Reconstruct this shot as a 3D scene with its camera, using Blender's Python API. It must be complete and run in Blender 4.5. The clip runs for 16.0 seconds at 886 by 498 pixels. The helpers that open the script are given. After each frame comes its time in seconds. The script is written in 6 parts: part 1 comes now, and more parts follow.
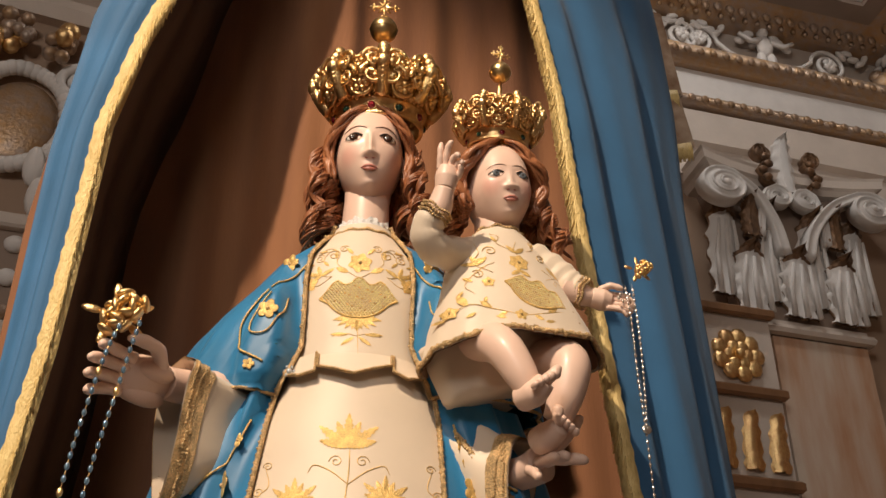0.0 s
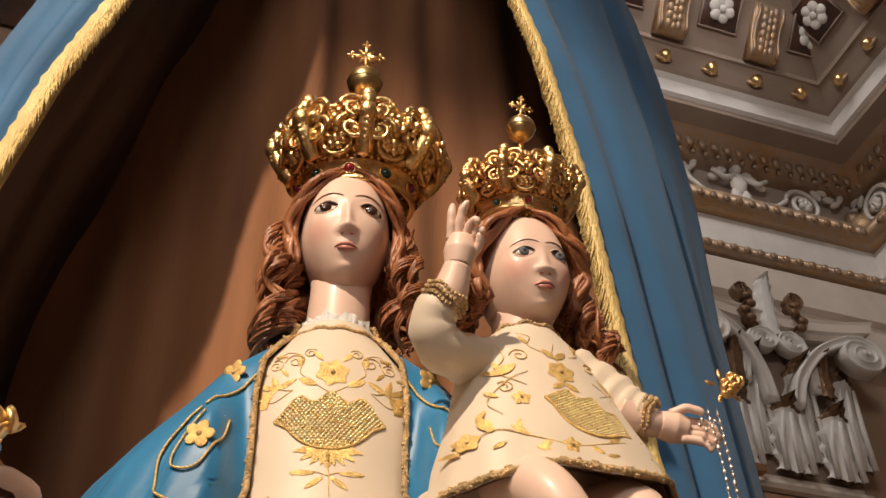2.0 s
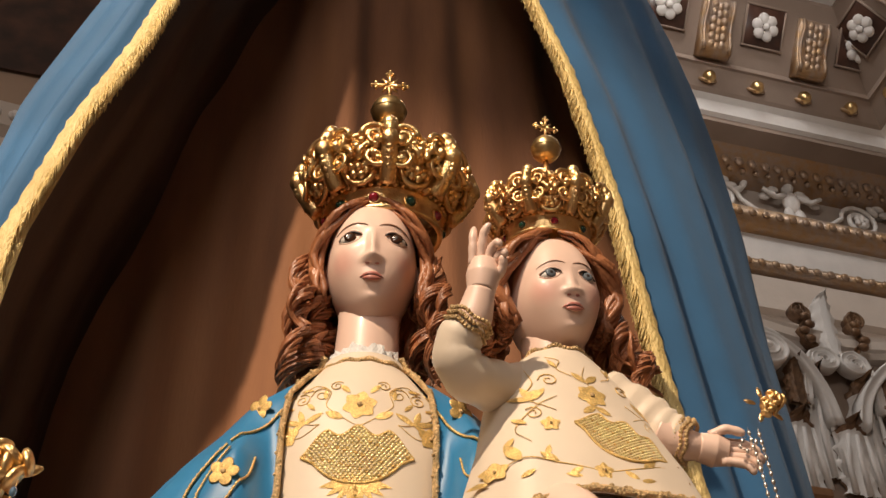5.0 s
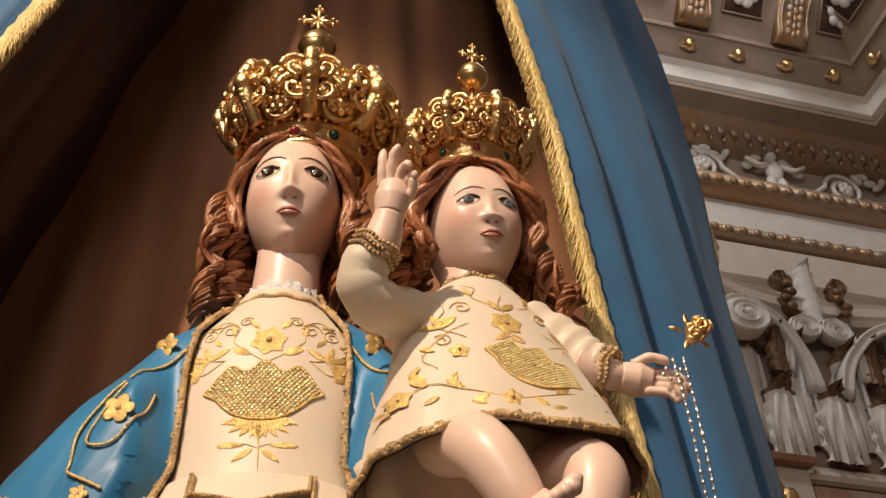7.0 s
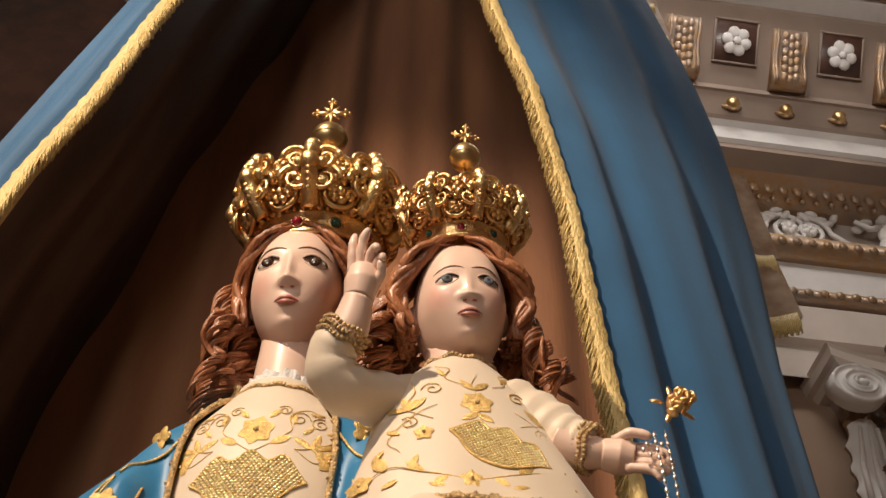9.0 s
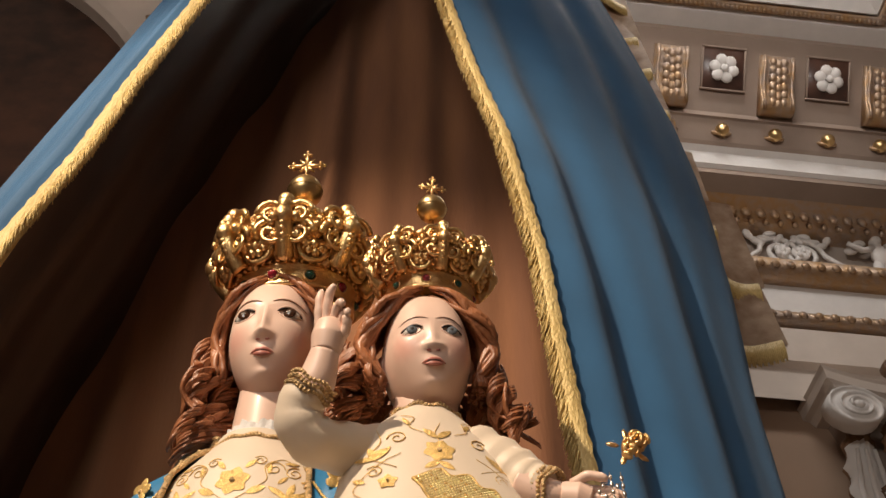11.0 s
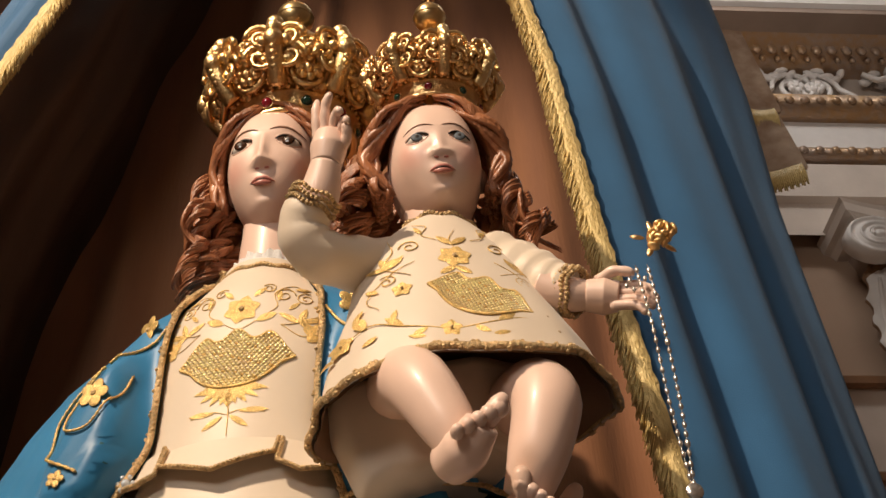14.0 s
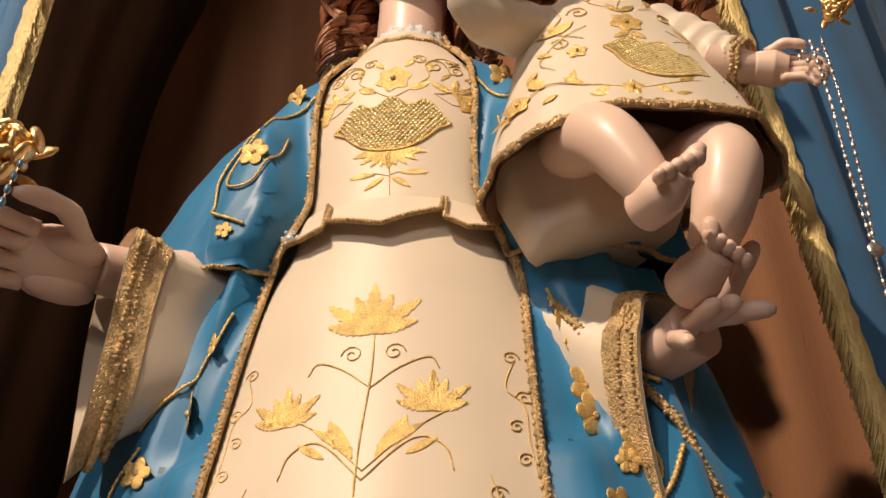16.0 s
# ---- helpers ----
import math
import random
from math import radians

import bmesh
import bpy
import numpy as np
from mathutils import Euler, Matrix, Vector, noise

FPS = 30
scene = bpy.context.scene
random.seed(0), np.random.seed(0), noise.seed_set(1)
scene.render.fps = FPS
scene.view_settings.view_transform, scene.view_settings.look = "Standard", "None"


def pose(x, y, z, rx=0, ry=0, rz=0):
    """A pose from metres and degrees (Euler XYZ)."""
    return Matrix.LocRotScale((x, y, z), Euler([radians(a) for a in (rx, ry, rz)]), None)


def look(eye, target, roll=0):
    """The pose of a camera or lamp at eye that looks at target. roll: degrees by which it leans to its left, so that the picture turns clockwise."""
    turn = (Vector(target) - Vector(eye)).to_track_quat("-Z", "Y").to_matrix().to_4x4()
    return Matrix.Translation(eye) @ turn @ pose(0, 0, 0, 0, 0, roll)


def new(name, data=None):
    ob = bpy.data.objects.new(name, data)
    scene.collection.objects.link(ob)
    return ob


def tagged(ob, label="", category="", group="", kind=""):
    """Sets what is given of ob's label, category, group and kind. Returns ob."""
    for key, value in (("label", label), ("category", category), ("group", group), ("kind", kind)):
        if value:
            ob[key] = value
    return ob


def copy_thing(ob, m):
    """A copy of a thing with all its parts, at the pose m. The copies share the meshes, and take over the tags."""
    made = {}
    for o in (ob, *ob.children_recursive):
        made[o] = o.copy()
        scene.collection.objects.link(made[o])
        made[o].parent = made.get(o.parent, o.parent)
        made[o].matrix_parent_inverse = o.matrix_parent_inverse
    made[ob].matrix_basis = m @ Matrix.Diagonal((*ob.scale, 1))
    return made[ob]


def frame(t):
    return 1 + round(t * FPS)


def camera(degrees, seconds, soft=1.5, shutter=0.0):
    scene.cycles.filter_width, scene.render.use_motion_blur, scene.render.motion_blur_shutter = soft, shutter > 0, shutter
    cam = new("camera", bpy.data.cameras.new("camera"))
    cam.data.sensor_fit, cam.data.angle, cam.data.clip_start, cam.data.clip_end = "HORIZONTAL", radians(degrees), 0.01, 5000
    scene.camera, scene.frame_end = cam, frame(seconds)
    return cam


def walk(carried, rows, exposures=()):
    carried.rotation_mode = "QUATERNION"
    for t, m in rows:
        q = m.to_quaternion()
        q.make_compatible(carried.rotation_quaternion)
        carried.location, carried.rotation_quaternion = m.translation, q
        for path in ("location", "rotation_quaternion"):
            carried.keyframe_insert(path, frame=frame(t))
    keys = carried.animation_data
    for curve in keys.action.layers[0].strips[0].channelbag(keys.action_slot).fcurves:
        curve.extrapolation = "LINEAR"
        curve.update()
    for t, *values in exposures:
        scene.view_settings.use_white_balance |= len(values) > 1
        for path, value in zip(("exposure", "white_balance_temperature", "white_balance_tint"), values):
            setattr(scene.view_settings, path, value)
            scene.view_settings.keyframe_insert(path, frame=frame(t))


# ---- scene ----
cam = camera(44, 16.0, soft=1.5)
PATH = [
    (0, (-0.358, -1.704, 1.353), (0.102, -0.087, 2.437), 0.14),
    (0.5, (-0.314, -1.320, 1.555), (0.270, 0.207, 2.707), -1.94),
    (1, (-0.285, -1.178, 1.612), (0.289, 0.275, 2.861), -1.91),
    (1.5, (-0.295, -1.182, 1.611), (0.248, 0.254, 2.893), -1.64),
    (2, (-0.302, -1.173, 1.613), (0.213, 0.251, 2.919), -1.13),
    (2.5, (-0.302, -1.173, 1.611), (0.209, 0.242, 2.929), -1.16),
    (3, (-0.304, -1.172, 1.612), (0.196, 0.247, 2.930), -0.95),
    (3.5, (-0.300, -1.163, 1.612), (0.182, 0.258, 2.935), -0.66),
    (3.7, (-0.296, -1.167, 1.619), (0.159, 0.241, 2.964), -0.20),
    (5.8, (-0.183, -1.128, 1.625), (0.204, 0.291, 2.981), -1.56),
    (6, (-0.168, -1.117, 1.625), (0.219, 0.302, 2.980), -1.74),
    (6.5, (-0.191, -1.073, 1.617), (0.194, 0.367, 2.951), -0.83),
    (7, (-0.117, -1.079, 1.617), (0.297, 0.350, 2.954), -1.76),
    (7.5, (0.027, -1.124, 1.615), (0.376, 0.292, 2.984), -1.79),
    (8, (0.032, -1.125, 1.612), (0.285, 0.276, 3.016), -0.45),
    (8.5, (0.007, -1.111, 1.616), (0.239, 0.280, 3.034), 0.22),
    (9, (0.075, -1.106, 1.617), (0.232, 0.262, 3.067), 1.96),
    (9.2, (0.097, -1.105, 1.618), (0.212, 0.256, 3.079), 2.98),
    (11.3, (0.122, -1.180, 1.597), (0.274, 0.140, 3.092), 0.23),
    (11.5, (0.121, -1.162, 1.609), (0.277, 0.139, 3.120), -0.04),
    (12, (0.121, -1.165, 1.609), (0.278, 0.097, 3.152), 0.06),
    (12.5, (0.118, -1.166, 1.611), (0.284, 0.082, 3.165), -0.74),
    (13, (0.116, -1.134, 1.615), (0.321, 0.186, 3.104), -2.14),
    (13.5, (0.132, -1.086, 1.609), (0.320, 0.324, 3.015), -2.35),
    (14, (0.137, -1.053, 1.593), (0.270, 0.438, 2.920), -2.72),
    (14.5, (0.086, -1.024, 1.578), (0.154, 0.514, 2.854), -1.93),
    (15, (0.041, -1.017, 1.568), (0.088, 0.564, 2.792), -0.79),
    (15.5, (-0.000, -0.997, 1.531), (0.078, 0.630, 2.693), 0.14),
    (16, (-0.032, -0.991, 1.512), (0.082, 0.667, 2.624), 0.05),
]
walk(cam, [(t, look(e, g, r)) for t, e, g, r in PATH], exposures=[(0, 0.0), (16, 0.0)])

# ---- light: warm altar spotlight, coffer daylight, added nave and ceiling fills ----
world = bpy.data.worlds.new("church_air")
scene.world = world
world.use_nodes = True
world.node_tree.nodes["Background"].inputs[0].default_value = (1.0, 0.80, 0.66, 1)
world.node_tree.nodes["Background"].inputs[1].default_value = 0.10


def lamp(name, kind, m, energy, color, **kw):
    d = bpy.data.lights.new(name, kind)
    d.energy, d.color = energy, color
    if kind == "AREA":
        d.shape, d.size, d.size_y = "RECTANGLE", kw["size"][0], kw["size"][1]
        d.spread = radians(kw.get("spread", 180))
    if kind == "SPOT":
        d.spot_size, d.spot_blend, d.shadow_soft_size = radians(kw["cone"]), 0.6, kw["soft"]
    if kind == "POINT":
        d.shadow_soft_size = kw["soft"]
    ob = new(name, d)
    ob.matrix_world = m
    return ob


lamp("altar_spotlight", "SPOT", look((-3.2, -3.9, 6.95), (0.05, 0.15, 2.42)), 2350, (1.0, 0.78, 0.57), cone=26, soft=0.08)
# broad fill added from the unseen nave; no window is built there
lamp("added_nave_fill", "AREA", look((-3.6, -6.6, 5.0), (0.3, 1.0, 3.6)), 180, (1.0, 0.91, 0.83), size=(2.4, 1.8))
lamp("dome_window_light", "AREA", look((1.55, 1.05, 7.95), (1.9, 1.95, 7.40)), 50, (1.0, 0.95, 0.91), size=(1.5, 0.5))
# spot added to brighten the coffer frame and cornice; no fixture stands here
lamp("added_ceiling_spot", "SPOT", look((1.3, -1.6, 5.7), (2.1, 1.95, 7.30)), 160, (1.0, 0.93, 0.88), cone=36, soft=0.06)

# ---- materials ----


def mat(name, color, rough=0.5, metal=0.0, var=0.15, scale=30.0, bump=0.0, bscale=200.0, color2=None, coat=0.0, sheen=0.0, stretch=(1, 1, 1), spec=0.5):
    m = bpy.data.materials.new(name)
    m.use_nodes = True
    nt = m.node_tree
    b = nt.nodes["Principled BSDF"]
    b.inputs["Roughness"].default_value = rough
    b.inputs["Metallic"].default_value = metal
    b.inputs["Coat Weight"].default_value = coat
    b.inputs["Coat Roughness"].default_value = 0.15
    b.inputs["Sheen Weight"].default_value = sheen
    b.inputs["Specular IOR Level"].default_value = spec
    tc = nt.nodes.new("ShaderNodeTexCoord")
    mp = nt.nodes.new("ShaderNodeMapping")
    mp.inputs["Scale"].default_value = stretch
    nt.links.new(tc.outputs["Object"], mp.inputs["Vector"])
    n1 = nt.nodes.new("ShaderNodeTexNoise")
    n1.inputs["Scale"].default_value = scale
    n1.inputs["Detail"].default_value = 6
    nt.links.new(mp.outputs[0], n1.inputs["Vector"])
    n2 = nt.nodes.new("ShaderNodeTexNoise")
    n2.inputs["Scale"].default_value = scale / 7
    n2.inputs["Detail"].default_value = 3
    nt.links.new(mp.outputs[0], n2.inputs["Vector"])
    add = nt.nodes.new("ShaderNodeMath")
    add.operation = "ADD"
    nt.links.new(n1.outputs[0], add.inputs[0])
    nt.links.new(n2.outputs[0], add.inputs[1])
    ramp = nt.nodes.new("ShaderNodeValToRGB")
    c2 = color2 or tuple(c * (1 - var) for c in color)
    c1 = color if color2 else tuple(min(1, c * (1 + var)) for c in color)
    ramp.color_ramp.elements[0].position, ramp.color_ramp.elements[1].position = 0.38, 0.62
    ramp.color_ramp.elements[0].color, ramp.color_ramp.elements[1].color = (*c2, 1), (*c1, 1)
    half = nt.nodes.new("ShaderNodeMath")
    half.operation = "MULTIPLY"
    half.inputs[1].default_value = 0.5
    nt.links.new(add.outputs[0], half.inputs[0])
    nt.links.new(half.outputs[0], ramp.inputs[0])
    nt.links.new(ramp.outputs[0], b.inputs["Base Color"])
    if bump:
        n3 = nt.nodes.new("ShaderNodeTexNoise")
        n3.inputs["Scale"].default_value = bscale
        n3.inputs["Detail"].default_value = 4
        nt.links.new(mp.outputs[0], n3.inputs["Vector"])
        bp = nt.nodes.new("ShaderNodeBump")
        bp.inputs["Strength"].default_value = bump
        bp.inputs["Distance"].default_value = 0.004
        nt.links.new(n3.outputs[0], bp.inputs["Height"])
        nt.links.new(bp.outputs[0], b.inputs["Normal"])
    return m


SKIN = mat("painted_skin", (0.83, 0.60, 0.49), 0.42, var=0.04, scale=14, coat=0.10, bump=0.03, bscale=60)
LIPS = mat("painted_lips", (0.54, 0.21, 0.17), 0.35, var=0.08)
EYEW = mat("eye_white", (0.72, 0.68, 0.62), 0.12, var=0.03, coat=0.5)
IRIS = mat("brown_iris", (0.05, 0.022, 0.012), 0.1, var=0.2, scale=300, coat=0.6)
IRISB = mat("blue_iris", (0.13, 0.15, 0.17), 0.1, var=0.3, scale=300, coat=0.6)
DARK = mat("dark_lash", (0.02, 0.011, 0.008), 0.5, var=0.1)
BROW = mat("painted_brow", (0.36, 0.20, 0.13), 0.5, var=0.1)
HAIR = mat("auburn_hair", (0.50, 0.20, 0.085), 0.38, color2=(0.21, 0.075, 0.032), scale=60, bump=0.7, bscale=160, stretch=(1, 1, 0.35), coat=0.1)
GOLD = mat("gilt_metal", (1.0, 0.61, 0.29), 0.34, 1.0, var=0.2, scale=70, bump=0.35, bscale=260)
BRASS = mat("polished_brass", (0.78, 0.57, 0.28), 0.30, 1.0, var=0.15, scale=40)
THREAD = mat("gold_thread", (0.78, 0.53, 0.19), 0.36, 0.4, var=0.3, scale=420, bump=0.45, bscale=620)
SEQUIN = mat("gold_sequin", (0.98, 0.76, 0.40), 0.28, 0.4, var=0.2, scale=300, bump=0.25, bscale=500)
THREADD = mat("antique_gold_braid", (0.66, 0.46, 0.23), 0.40, 0.35, var=0.4, scale=300, bump=1.0, bscale=420)
CREAM = mat("cream_satin", (0.76, 0.645, 0.51), 0.50, var=0.05, scale=9, bump=0.04, bscale=420, sheen=0.2)
# inside of the frock; the shade under its hem is put into this brown
LINING = mat("shaded_brown_lining", (0.32, 0.19, 0.12), 0.7, var=0.15)
BLUE = mat("blue_satin", (0.015, 0.185, 0.40), 0.44, var=0.16, scale=10, bump=0.02, bscale=600, sheen=0.25)
TEAL = mat("teal_lining", (0.02, 0.10, 0.13), 0.5, var=0.15)
CURTAIN = mat("blue_curtain_cloth", (0.034, 0.142, 0.31), 0.72, var=0.14, scale=6, bump=0.2, bscale=500, sheen=0.08)
VELVET = mat("brown_velvet", (0.30, 0.130, 0.055), 0.85, var=0.14, scale=5, bump=0.25, bscale=90, sheen=0.05, stretch=(2, 2, 0.3), color2=(0.18, 0.074, 0.038))
FRINGE = mat("gold_fringe", (0.88, 0.69, 0.31), 0.48, 0.05, color2=(0.68, 0.50, 0.19), scale=110, bump=1.0, bscale=220, stretch=(1, 1, 0.5))
LACE = mat("white_lace", (0.88, 0.87, 0.85), 0.8, var=0.1, scale=200, bump=1.0, bscale=400)
CRYSTAL = mat("clear_crystal", (0.7, 0.75, 0.8), 0.05, 0.3, var=0.1, coat=1.0)
RUBY = mat("ruby_glass", (0.28, 0.01, 0.025), 0.06, var=0.1, coat=1.0)
EMERALD = mat("emerald_glass", (0.008, 0.06, 0.035), 0.06, var=0.1, coat=1.0)
BEADS = mat("iridescent_bead", (0.25, 0.45, 0.6), 0.08, 0.6, color2=(0.06, 0.08, 0.3), scale=40, coat=1.0)
SILVER = mat("silver_bead", (0.75, 0.72, 0.68), 0.25, 0.9, var=0.1)
STUCCO = mat("warm_white_stucco", (0.66, 0.58, 0.51), 0.8, var=0.08, scale=5, bump=0.2, bscale=60)
STUCCOW = mat("bright_white_stucco", (0.80, 0.77, 0.74), 0.7, var=0.07, scale=8, bump=0.2, bscale=60)
TAUPE = mat("taupe_plaster", (0.33, 0.25, 0.20), 0.85, var=0.12, scale=4, bump=0.15, bscale=50)
BRONZE = mat("brown_gilded_stucco", (0.27, 0.15, 0.075), 0.42, 0.35, color2=(0.13, 0.075, 0.045), scale=30, bump=0.8, bscale=80)
FIELD = mat("grey_frieze_plaster", (0.47, 0.41, 0.36), 0.85, var=0.10, scale=5, bump=0.15, bscale=60)
GILT = mat("worn_gilt_stucco", (0.46, 0.28, 0.13), 0.42, 0.5, color2=(0.42, 0.33, 0.27), scale=26, bump=0.8, bscale=70)
MARBLE = mat("orange_marble", (0.70, 0.60, 0.50), 0.25, color2=(0.50, 0.20, 0.06), scale=4.5, stretch=(1.6, 1, 0.3))
DMARBLE = mat("dark_red_marble", (0.12, 0.055, 0.035), 0.3, color2=(0.035, 0.02, 0.017), scale=9)
PLASTER = mat("church_plaster", (0.40, 0.28, 0.20), 0.85, var=0.08, scale=2)
STONE = mat("floor_stone", (0.42, 0.36, 0.3), 0.35, var=0.15, scale=4)
WOOD = mat("carved_wood", (0.22, 0.11, 0.05), 0.5, var=0.25, scale=14, stretch=(1, 1, 0.2))



def blush(material, spots, color, radius):
    """Painted rosy cheeks: soft round spots of colour at given places."""
    nt = material.node_tree
    b = nt.nodes["Principled BSDF"]
    src = b.inputs["Base Color"].links[0].from_socket
    tc = nt.nodes.new("ShaderNodeTexCoord")
    for spot in spots:
        d = nt.nodes.new("ShaderNodeVectorMath")
        d.operation = "DISTANCE"
        d.inputs[1].default_value = spot
        nt.links.new(tc.outputs["Object"], d.inputs[0])
        mr = nt.nodes.new("ShaderNodeMapRange")
        mr.interpolation_type = "SMOOTHSTEP"
        mr.inputs[1].default_value, mr.inputs[2].default_value = radius, radius * 0.15
        mr.inputs[3].default_value, mr.inputs[4].default_value = 0.0, 0.5
        nt.links.new(d.outputs["Value"], mr.inputs[0])
        mx = nt.nodes.new("ShaderNodeMix")
        mx.data_type = "RGBA"
        nt.links.new(mr.outputs[0], mx.inputs[0])
        nt.links.new(src, mx.inputs[6])
        mx.inputs[7].default_value = (*color, 1)
        src = mx.outputs[2]
    nt.links.new(src, b.inputs["Base Color"])


blush(SKIN, [(-0.060, 0.062, 2.725), (0.044, 0.038, 2.725), (0.182, -0.128, 2.572), (0.262, -0.122, 2.575)], (0.78, 0.34, 0.27), 0.034)

# ---- mesh tools ----


class Geo:
    """Collects faces of one mesh, with a material slot for each."""

    def __init__(self, *mats):
        self.mats, self.v, self.f, self.m, self.n = list(mats), [], [], [], 0

    def slot(self, material):
        if material not in self.mats:
            self.mats.append(material)
        return self.mats.index(material)

    def add(self, v, f, material=None):
        k = self.slot(material) if material else 0
        self.v.extend([tuple(p) for p in v])
        self.f.extend([tuple(i + self.n for i in q) for q in f])
        self.m.extend([k] * len(f))
        self.n += len(v)
        return self

    def grid(self, rows, material=None, close=False, cap=False):
        nu, nv = len(rows), len(rows[0])
        f = []
        for i in range(nu - 1):
            for j in range(nv if close else nv - 1):
                k = (j + 1) % nv
                f.append((i * nv + j, i * nv + k, (i + 1) * nv + k, (i + 1) * nv + j))
        if cap:
            f.append(tuple(range(nv - 1, -1, -1)))
            f.append(tuple((nu - 1) * nv + j for j in range(nv)))
        return self.add([p for r in rows for p in r], f, material)

    def tube(self, pts, rad, n=8, material=None, flat=1.0):
        pts = [Vector(p) for p in pts]
        rads = list(rad) if isinstance(rad, (list, tuple)) else [rad] * len(pts)
        rows, side = [], None
        for i, p in enumerate(pts):
            t = (pts[min(i + 1, len(pts) - 1)] - pts[max(i - 1, 0)])
            t = t.normalized() if t.length > 1e-9 else Vector((0, 0, 1))
            if side is None:
                side = t.cross(Vector((0, -1, 0)) if abs(t.y) < 0.9 else Vector((1, 0, 0))).normalized()
            else:
                side = (side - t * side.dot(t)).normalized()
            up = side.cross(t)
            rows.append([p + (side * math.cos(a) + up * math.sin(a) * flat) * rads[i] for a in (2 * math.pi * j / n for j in range(n))])
        return self.grid(rows, material, close=True, cap=True)

    def ball(self, c, r, material=None, n=10, m=7, rot=None):
        r = (r, r, r) if not isinstance(r, (tuple, list)) else r
        rows = []
        for i in range(m + 1):
            th = math.pi * min(max(i / m, 0.004), 0.996)
            row = []
            for j in range(n):
                a = 2 * math.pi * j / n
                p = Vector((r[0] * math.sin(th) * math.cos(a), r[1] * math.sin(th) * math.sin(a), r[2] * math.cos(th)))
                row.append((rot @ p if rot else p) + Vector(c))
            rows.append(row)
        return self.grid(rows[::-1], material, close=True, cap=True)

    def lathe(self, prof, n=32, material=None, m=None, cap=True):
        rows = []
        for r, z in prof:
            row = [Vector((r * math.cos(a), r * math.sin(a), z)) for a in (2 * math.pi * j / n for j in range(n))]
            rows.append([m @ p for p in row] if m else row)
        return self.grid(rows, material, close=True, cap=cap)

    def box(self, lo, hi, material=None, bevel=0.0):
        x0, y0, z0 = lo
        x1, y1, z1 = hi
        b = bevel
        rings = [(x0 + b, y0 + b, x1 - b, y1 - b, z0), (x0, y0, x1, y1, z0 + b), (x0, y0, x1, y1, z1 - b), (x0 + b, y0 + b, x1 - b, y1 - b, z1)] if b else [(x0, y0, x1, y1, z0), (x0, y0, x1, y1, z1)]
        rows = [[(a, c, z), (d, c, z), (d, e, z), (a, e, z)] for a, c, d, e, z in rings]
        return self.grid(rows, material, close=True, cap=True)

    def moved(self, m, start=0):
        for i in range(start, self.n):
            self.v[i] = tuple(m @ Vector(self.v[i]))
        return self


def make(name, g, parent=None, label="", category="", group="", kind="", smooth=True):
    me = bpy.data.meshes.new(name)
    me.from_pydata(g.v, [], g.f)
    for material in g.mats:
        me.materials.append(material)
    me.polygons.foreach_set("material_index", g.m)
    if smooth:
        me.polygons.foreach_set("use_smooth", [True] * len(g.f))
    me.update()
    ob = new(name, me)
    if parent:
        ob.parent = parent
    return tagged(ob, label, category, group, kind)


def empty(name, label, category, group="", at=(0, 0, 0)):
    ob = new(name)
    ob.empty_display_size = 0.05
    ob.location = at
    return tagged(ob, label, category, group)


def lerp(tab, x):
    """Smooth table of (x, value) pairs."""
    xs = [a for a, _ in tab]
    if x <= xs[0]:
        return tab[0][1]
    for (a, p), (b, q) in zip(tab, tab[1:]):
        if x <= b:
            s = (x - a) / (b - a)
            return p + (q - p) * s
    return tab[-1][1]


def bump2(x, z, cx, cz, sx, sz):
    return math.exp(-((x - cx) / sx) ** 2 - ((z - cz) / sz) ** 2)


def curve(pts, n=24):
    """Catmull-Rom through points."""
    P = [Vector(p) for p in pts]
    P = [2 * P[0] - P[1]] + P + [2 * P[-1] - P[-2]]
    out = []
    segs = len(P) - 3
    for k in range(n + 1):
        u = k / n * segs
        i = min(int(u), segs - 1)
        t = u - i
        a, b, c, d = P[i : i + 4]
        out.append(0.5 * (2 * b + (c - a) * t + (2 * a - 5 * b + 4 * c - d) * t * t + (3 * b - a - 3 * c + d) * t ** 3))
    return out


# ---- the church round the shrine ----
WX, WY = 4.225, 3.05


def ring(prof, material, g):
    """A moulding run along the back wall and, mitred, down the side wall. prof: (depth from the wall, height)."""
    rows = [[(-4.2, WY - d, z), (WX - d, WY - d, z), (WX - d, -8.0, z)] for d, z in prof]
    return g.grid(rows, material)


g = Geo(PLASTER)
g.box((-4.4, WY, 0), (WX + 0.2, WY + 0.2, 8.4), PLASTER)
make("wall_north", g, label="plastered church wall behind the shrine", category="wall", kind="structure", smooth=False)
g = Geo(PLASTER)
g.box((WX, -8.2, 0), (WX + 0.2, WY - 0.003, 8.4), PLASTER)
make("wall_east", g, label="plastered church side wall with pilasters", category="wall", kind="structure", smooth=False)
g = Geo(PLASTER)
g.box((-4.4, -8.2, 0), (-4.2, WY - 0.003, 8.4), PLASTER)
make("wall_west", g, label="plain plastered church wall", category="wall", kind="structure", smooth=False)
g = Geo(PLASTER)
g.box((-4.197, -8.4, 0), (WX - 0.003, -8.2, 8.4), PLASTER)
make("wall_south", g, label="plain plastered church wall", category="wall", kind="structure", smooth=False)
g = Geo(STONE)
g.box((-4.4, -8.4, -0.2), (WX + 0.2, WY + 0.2, -0.004), STONE)
make("floor", g, label="polished stone church floor", category="floor", kind="structure", smooth=False)

